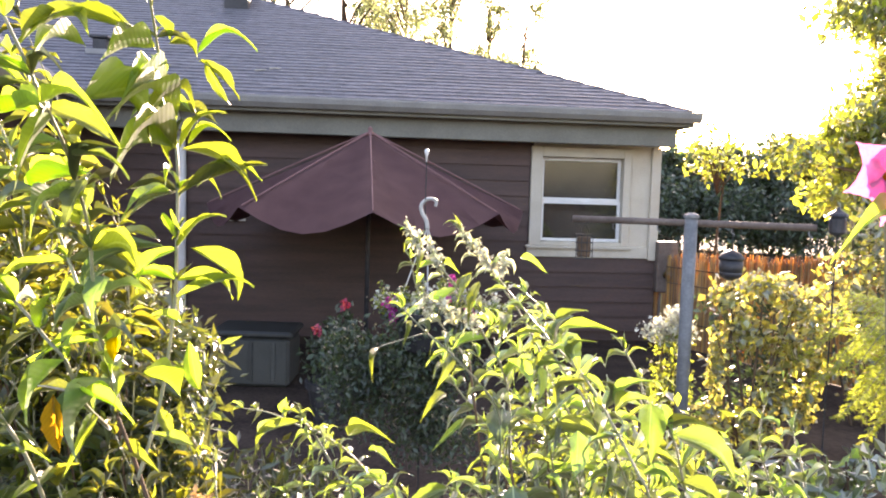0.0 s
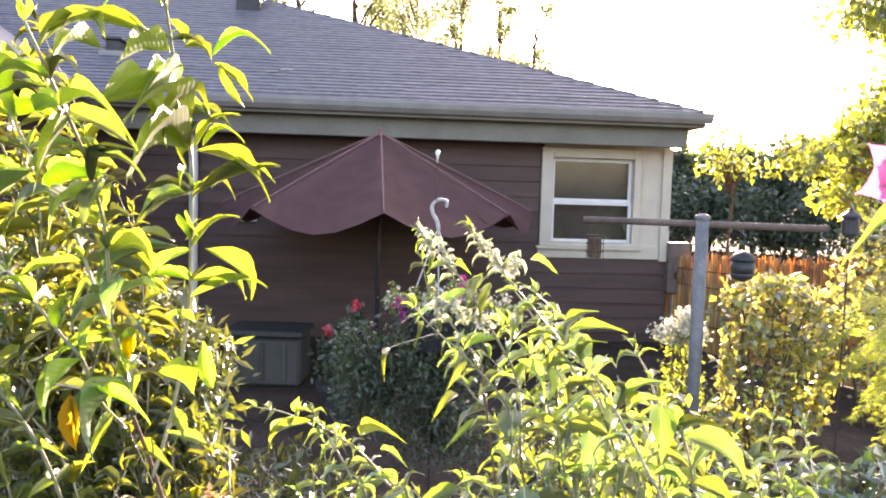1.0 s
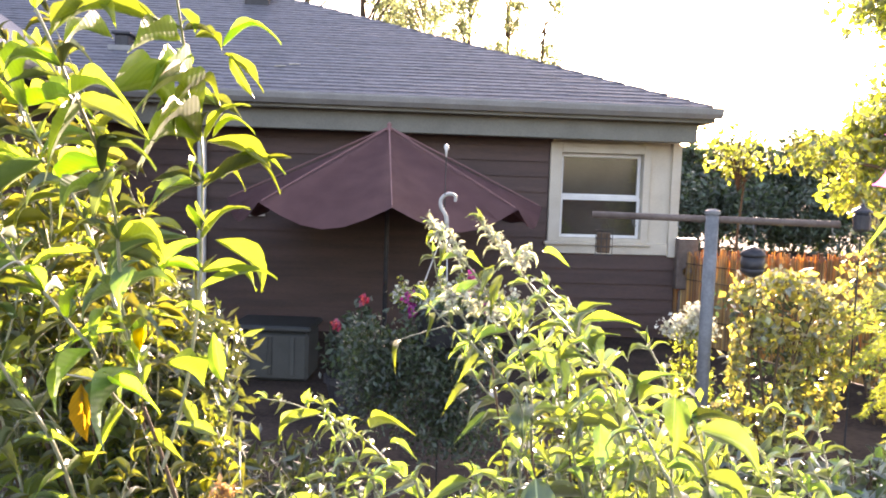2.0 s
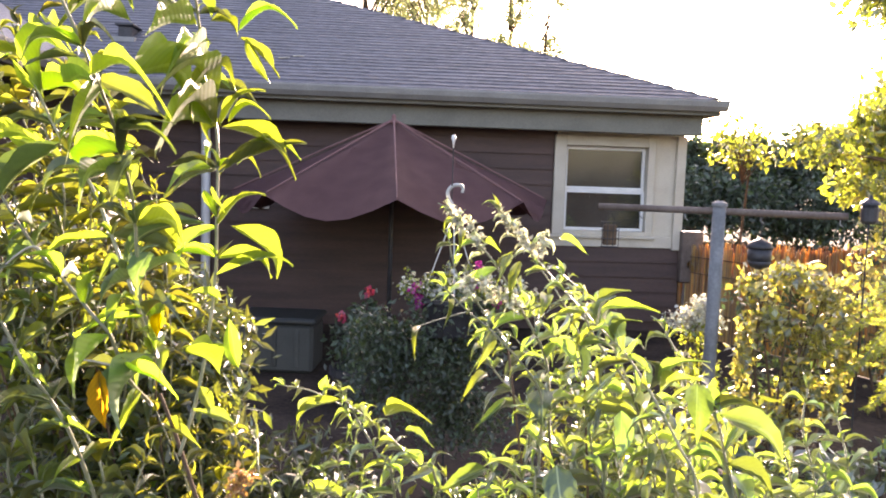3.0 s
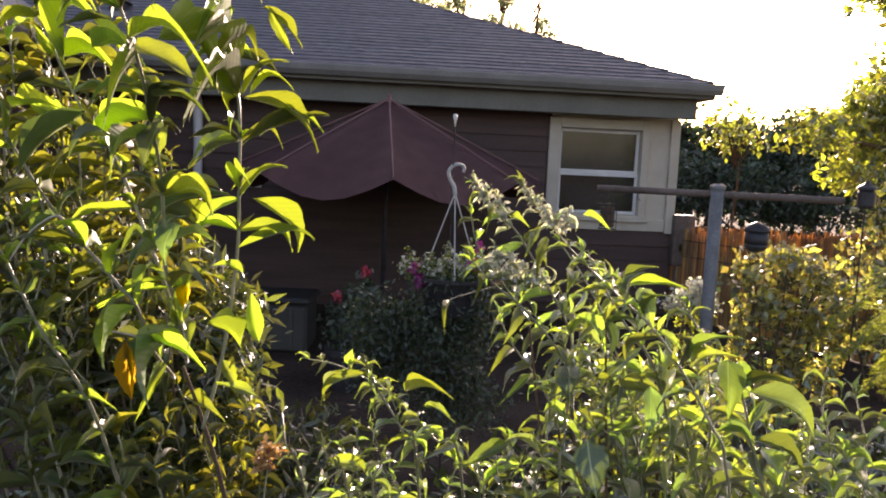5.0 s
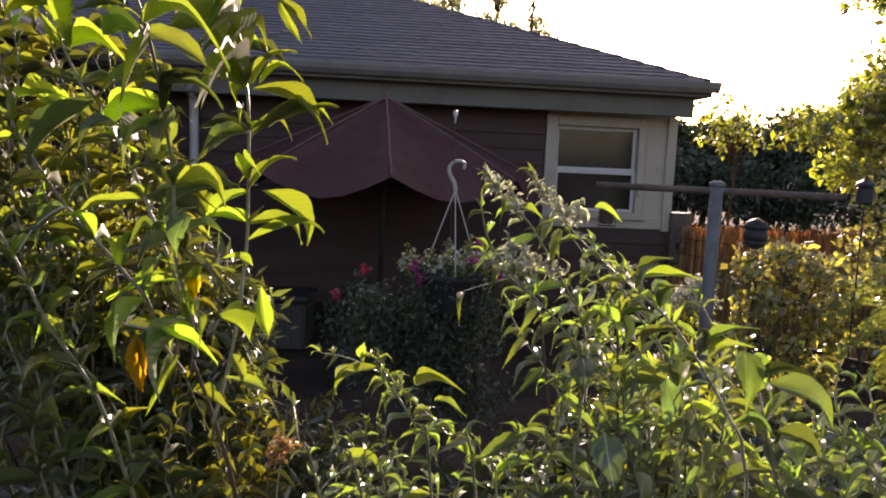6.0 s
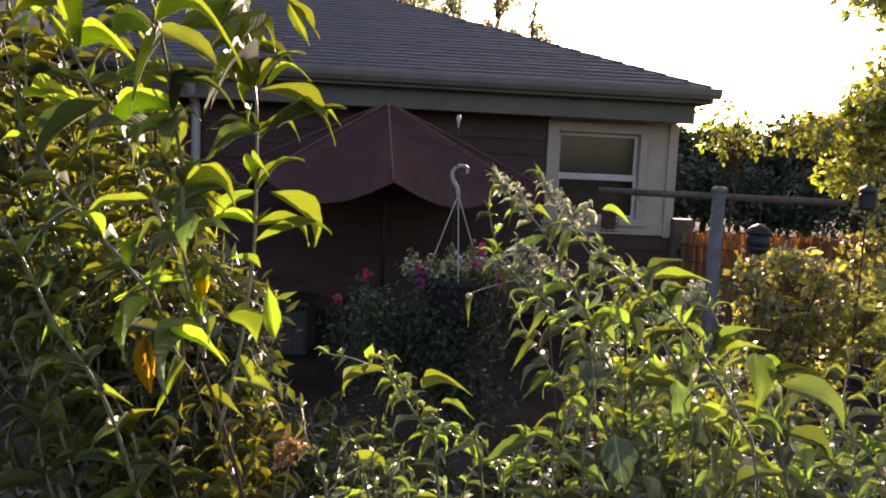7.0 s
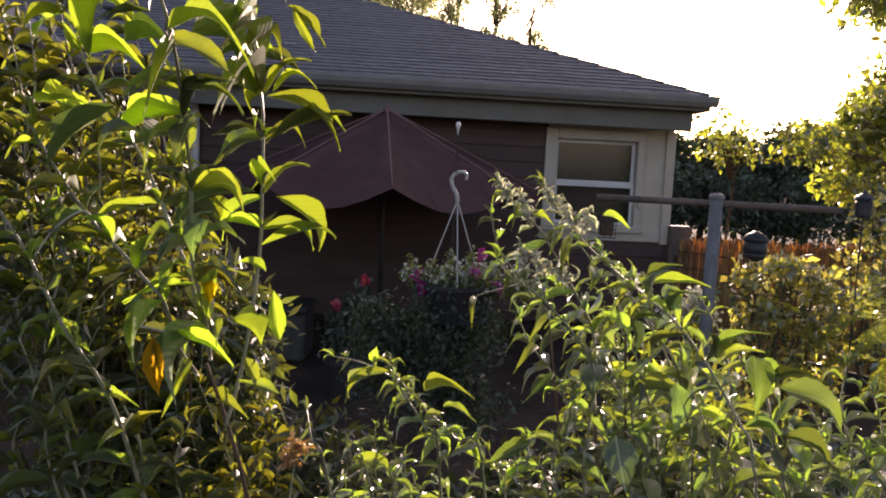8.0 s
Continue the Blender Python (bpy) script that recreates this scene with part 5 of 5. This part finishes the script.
for pts in ([(0.247, 1.398, 1.051), (0.213, 1.371, 1.164), (0.219, 1.373, 1.243)], [(0.364, 1.435, 1.039), (0.340, 1.414, 1.141), (0.320, 1.404, 1.248), (0.265, 1.325, 1.369)],
            [(0.470, 1.383, 1.071), (0.428, 1.347, 1.186), (0.375, 1.294, 1.301), (0.329, 1.299, 1.402)], [(0.177, 1.476, 1.010), (0.123, 1.456, 1.102), (0.070, 1.438, 1.189)],
            [(0.566, 1.410, 1.065), (0.579, 1.361, 1.191), (0.551, 1.335, 1.277)], [(0.370, 1.642, 0.970), (0.374, 1.609, 1.170), (0.302, 1.499, 1.350), (0.250, 1.510, 1.440)],
            [(0.183, 1.504, 1.196), (0.140, 1.490, 1.295), (0.076, 1.483, 1.377), (0.043, 1.473, 1.436)], [(0.585, 1.281, 1.127), (0.561, 1.264, 1.196), (0.566, 1.245, 1.267)],
            [(0.386, 1.457, 1.295), (0.325, 1.430, 1.415), (0.282, 1.481, 1.516), (0.219, 1.552, 1.573)]):
    leafed(rb, pts, 0.0035, 0.002, 0.05, 0.08, 0.0, pool=back)
for k in range(26):
    # further shoots, the bush falling away to one side
    a, d = rng.random() ** 0.9, rng.uniform(1.5, 1.95)
    tip = Vector((0.06 + 0.66 * a + 0.12 * (d - 1.6), d, 1.58 - 0.46 * a - rng.uniform(0.03, 0.5)))
    base = Vector((0.40 + 0.25 * a + rng.uniform(-0.08, 0.08), d + 0.04, max(0.6, tip.z - rng.uniform(0.3, 0.5))))
    leafed(rb, [base, base.lerp(tip, 0.5) + Vector((0.02, 0, 0.02)), tip], 0.003, 0.0016, 0.055, 0.095, 0.0, pool=back)
for pts in ([(0.709, 1.384, 1.075), (0.697, 1.365, 1.208), (0.663, 1.359, 1.318), (0.673, 1.373, 1.392)], [(0.772, 1.381, 1.081), (0.759, 1.366, 1.234), (0.736, 1.382, 1.338)], [(0.687, 1.443, 1.046), (0.668, 1.412, 1.211), (0.618, 1.393, 1.305)],
            [(0.773, 1.322, 1.142), (0.722, 1.316, 1.196), (0.682, 1.308, 1.251)], [(0.564, 1.319, 1.097), (0.571, 1.299, 1.161), (0.621, 1.285, 1.213)]):
    leafed(rb, pts, 0.0035, 0.002, 0.045, 0.075, 0.0, pool=back)
for pts in ([(0.097, 1.411, 1.450), (0.038, 1.418, 1.523), (-0.009, 1.432, 1.585), (-0.027, 1.442, 1.650)],
            [(0.245, 1.396, 1.461), (0.204, 1.457, 1.537), (0.158, 1.485, 1.599)]):
    leafed(rb, pts, 0.003, 0.0018, 0.045, 0.05, 0.0, pool=back)
joined_leaves("back_leaves", back, M_LEAF_PALE_BACK, rb, "crowded leaves further in, shade in their colour")
felt = []
for i, (b, t) in enumerate((((-0.004, 1.300, 1.692), (-0.029, 1.290, 1.725)), ((0.096, 1.440, 1.678), (0.069, 1.430, 1.718)), ((0.132, 1.420, 1.640), (0.108, 1.410, 1.684)), ((0.030, 1.280, 1.657), (0.013, 1.270, 1.697)), ((0.058, 1.250, 1.566), (0.041, 1.240, 1.596)), ((0.021, 1.200, 1.581), (0.010, 1.190, 1.615)), ((0.098, 1.250, 1.555), (0.070, 1.240, 1.573)), ((0.162, 1.420, 1.658), (0.155, 1.410, 1.630)))):
    spike(rb, b, t, 70 + i)
    b, t = Vector(b), Vector(t)
    leafed(rb, [b - (t - b) * 0.5, b.lerp(t, 0.4), t], 0.0020, 0.0012, 0.012, 0.026, 0.0, droop=0.2, pool=felt, attached=True)
joined_leaves("spike_leaves", felt, M_FELT, rb, "small white-felted leaves round the spikes")
# rear clumps in the dark foliage colour, which supplies their shade
scatter("shaded_foliage", [((0.55, 2.15, 0.85), (0.40, 0.25, 0.28)), ((0.85, 2.1, 0.80), (0.35, 0.25, 0.25)), ((0.2, 2.1, 0.7), (0.35, 0.25, 0.25))], 2200, 0.075, M_FOLIAGE_DARK, rb, "dark leaves at the back, shade put into their colour", 66, narrow=0.36)
scatter("inner_foliage", [((0.40, 1.8, 0.95), (0.30, 0.2, 0.25)), ((0.55, 1.75, 1.15), (0.22, 0.2, 0.2)), ((0.30, 1.8, 1.15), (0.18, 0.15, 0.2)), ((0.65, 1.7, 0.9), (0.25, 0.2, 0.2))], 900, 0.055, M_FOLIAGE, rb, "dense inner leaves", 62, narrow=0.34)

# ---------------------------------------------------------------- young shoots between them
sb = empty("young_butterfly_bush", pose(0, 0, 0), "young butterfly bush shoots with slender leaves", "shrub", "butterfly bushes")
leafed(sb, [(0.05, 1.7, 0.0), (-0.018, 1.295, 1.129), (-0.077, 1.325, 1.227), (-0.147, 1.439, 1.250), (-0.191, 1.201, 1.380)], 0.004, 0.002, 0.042, 0.066, 0.70)
leafed(sb, [(-0.02, 1.7, 0.0), (-0.102, 1.273, 1.155), (-0.127, 1.220, 1.268), (-0.180, 1.270, 1.330), (-0.198, 1.195, 1.401)], 0.004, 0.002, 0.042, 0.062, 0.70)
leafed(sb, [(-0.15, 1.6, 0.0), (-0.282, 1.157, 1.155), (-0.307, 1.093, 1.276), (-0.333, 1.162, 1.320)], 0.0035, 0.0018, 0.05, 0.055, 0.74)
leafed(sb, [(-0.196, 1.201, 1.374), (-0.248, 1.198, 1.397), (-0.295, 1.193, 1.406)], 0.002, 0.0012, 0.05, 0.05, 0.3, attached=True)
leafed(sb, [(-0.05, 1.6, 0.0), (-0.218, 1.226, 1.126), (-0.255, 1.193, 1.220), (-0.264, 1.186, 1.252)], 0.0035, 0.0018, 0.05, 0.055, 0.78)
leafed(sb, [(0.1, 1.6, 0.0), (0.024, 1.296, 1.087), (0.010, 1.297, 1.162), (-0.014, 1.307, 1.210)], 0.0035, 0.0018, 0.045, 0.058, 0.8)
for b, t, w in (((-0.142, 1.417, 1.289), (-0.044, 1.355, 1.298), 0.016), ((-0.102, 1.444, 1.251), (-0.038, 1.334, 1.255), 0.02), ((-0.197, 1.197, 1.385), (-0.272, 1.184, 1.329), 0.022), ((-0.075, 1.308, 1.217), (-0.015, 1.296, 1.186), 0.026), ((-0.228, 1.196, 1.399), (-0.222, 1.198, 1.427), 0.024), ((-0.262, 1.185, 1.228), (-0.195, 1.230, 1.190), 0.03)):
    leaf(sb, b, t, w)
back = []
for pts in ([(-0.168, 1.328, 1.059), (-0.192, 1.319, 1.129), (-0.172, 1.307, 1.190)], [(-0.306, 1.257, 1.074), (-0.297, 1.253, 1.140), (-0.253, 1.295, 1.167)],
            [(-0.061, 1.369, 1.035), (-0.049, 1.372, 1.102), (-0.034, 1.373, 1.149)], [(0.086, 1.398, 1.030), (0.058, 1.400, 1.109), (0.044, 1.405, 1.176)], [(-0.238, 1.416, 1.002), (-0.230, 1.415, 1.098), (-0.266, 1.408, 1.169)],
            [(-0.106, 1.313, 1.048), (-0.129, 1.308, 1.103), (-0.151, 1.295, 1.152)]):
    leafed(sb, pts, 0.003, 0.0018, 0.04, 0.056, 0.0, pool=back)
for k in range(8):
    a, d = rng.random(), rng.uniform(1.4, 1.8)
    tip = Vector((-0.25 + 0.45 * a, d, rng.uniform(1.0, 1.22) - 0.12 * (d - 1.4)))
    base = Vector((-0.24 + 0.40 * a + rng.uniform(-0.08, 0.08), d + 0.03, tip.z - rng.uniform(0.2, 0.35)))
    leafed(sb, [base, base.lerp(tip, 0.5) + Vector((0.02, 0, 0.01)), tip], 0.0028, 0.0016, 0.04, 0.055, 0.0, pool=back)
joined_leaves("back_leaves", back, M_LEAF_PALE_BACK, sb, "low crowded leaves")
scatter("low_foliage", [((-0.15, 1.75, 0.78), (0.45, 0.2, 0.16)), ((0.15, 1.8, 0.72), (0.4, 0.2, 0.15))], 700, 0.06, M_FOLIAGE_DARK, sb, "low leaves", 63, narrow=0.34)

D_ = Vector((-0.328, 1.066, 1.293))
scatter("dried_bloom", [(tuple(D_), (0.022, 0.02, 0.014)), (tuple(D_ + Vector((-0.012, 0, -0.02))), (0.014, 0.014, 0.016))], 160, 0.012, M_DRY, sb, "brown dried bloom", 64, narrow=0.6)
stem(sb, [D_ - Vector((0.0, 0, 0.25)), D_ - Vector((0.01, 0, 0.1)), D_], 0.002, 0.0015)

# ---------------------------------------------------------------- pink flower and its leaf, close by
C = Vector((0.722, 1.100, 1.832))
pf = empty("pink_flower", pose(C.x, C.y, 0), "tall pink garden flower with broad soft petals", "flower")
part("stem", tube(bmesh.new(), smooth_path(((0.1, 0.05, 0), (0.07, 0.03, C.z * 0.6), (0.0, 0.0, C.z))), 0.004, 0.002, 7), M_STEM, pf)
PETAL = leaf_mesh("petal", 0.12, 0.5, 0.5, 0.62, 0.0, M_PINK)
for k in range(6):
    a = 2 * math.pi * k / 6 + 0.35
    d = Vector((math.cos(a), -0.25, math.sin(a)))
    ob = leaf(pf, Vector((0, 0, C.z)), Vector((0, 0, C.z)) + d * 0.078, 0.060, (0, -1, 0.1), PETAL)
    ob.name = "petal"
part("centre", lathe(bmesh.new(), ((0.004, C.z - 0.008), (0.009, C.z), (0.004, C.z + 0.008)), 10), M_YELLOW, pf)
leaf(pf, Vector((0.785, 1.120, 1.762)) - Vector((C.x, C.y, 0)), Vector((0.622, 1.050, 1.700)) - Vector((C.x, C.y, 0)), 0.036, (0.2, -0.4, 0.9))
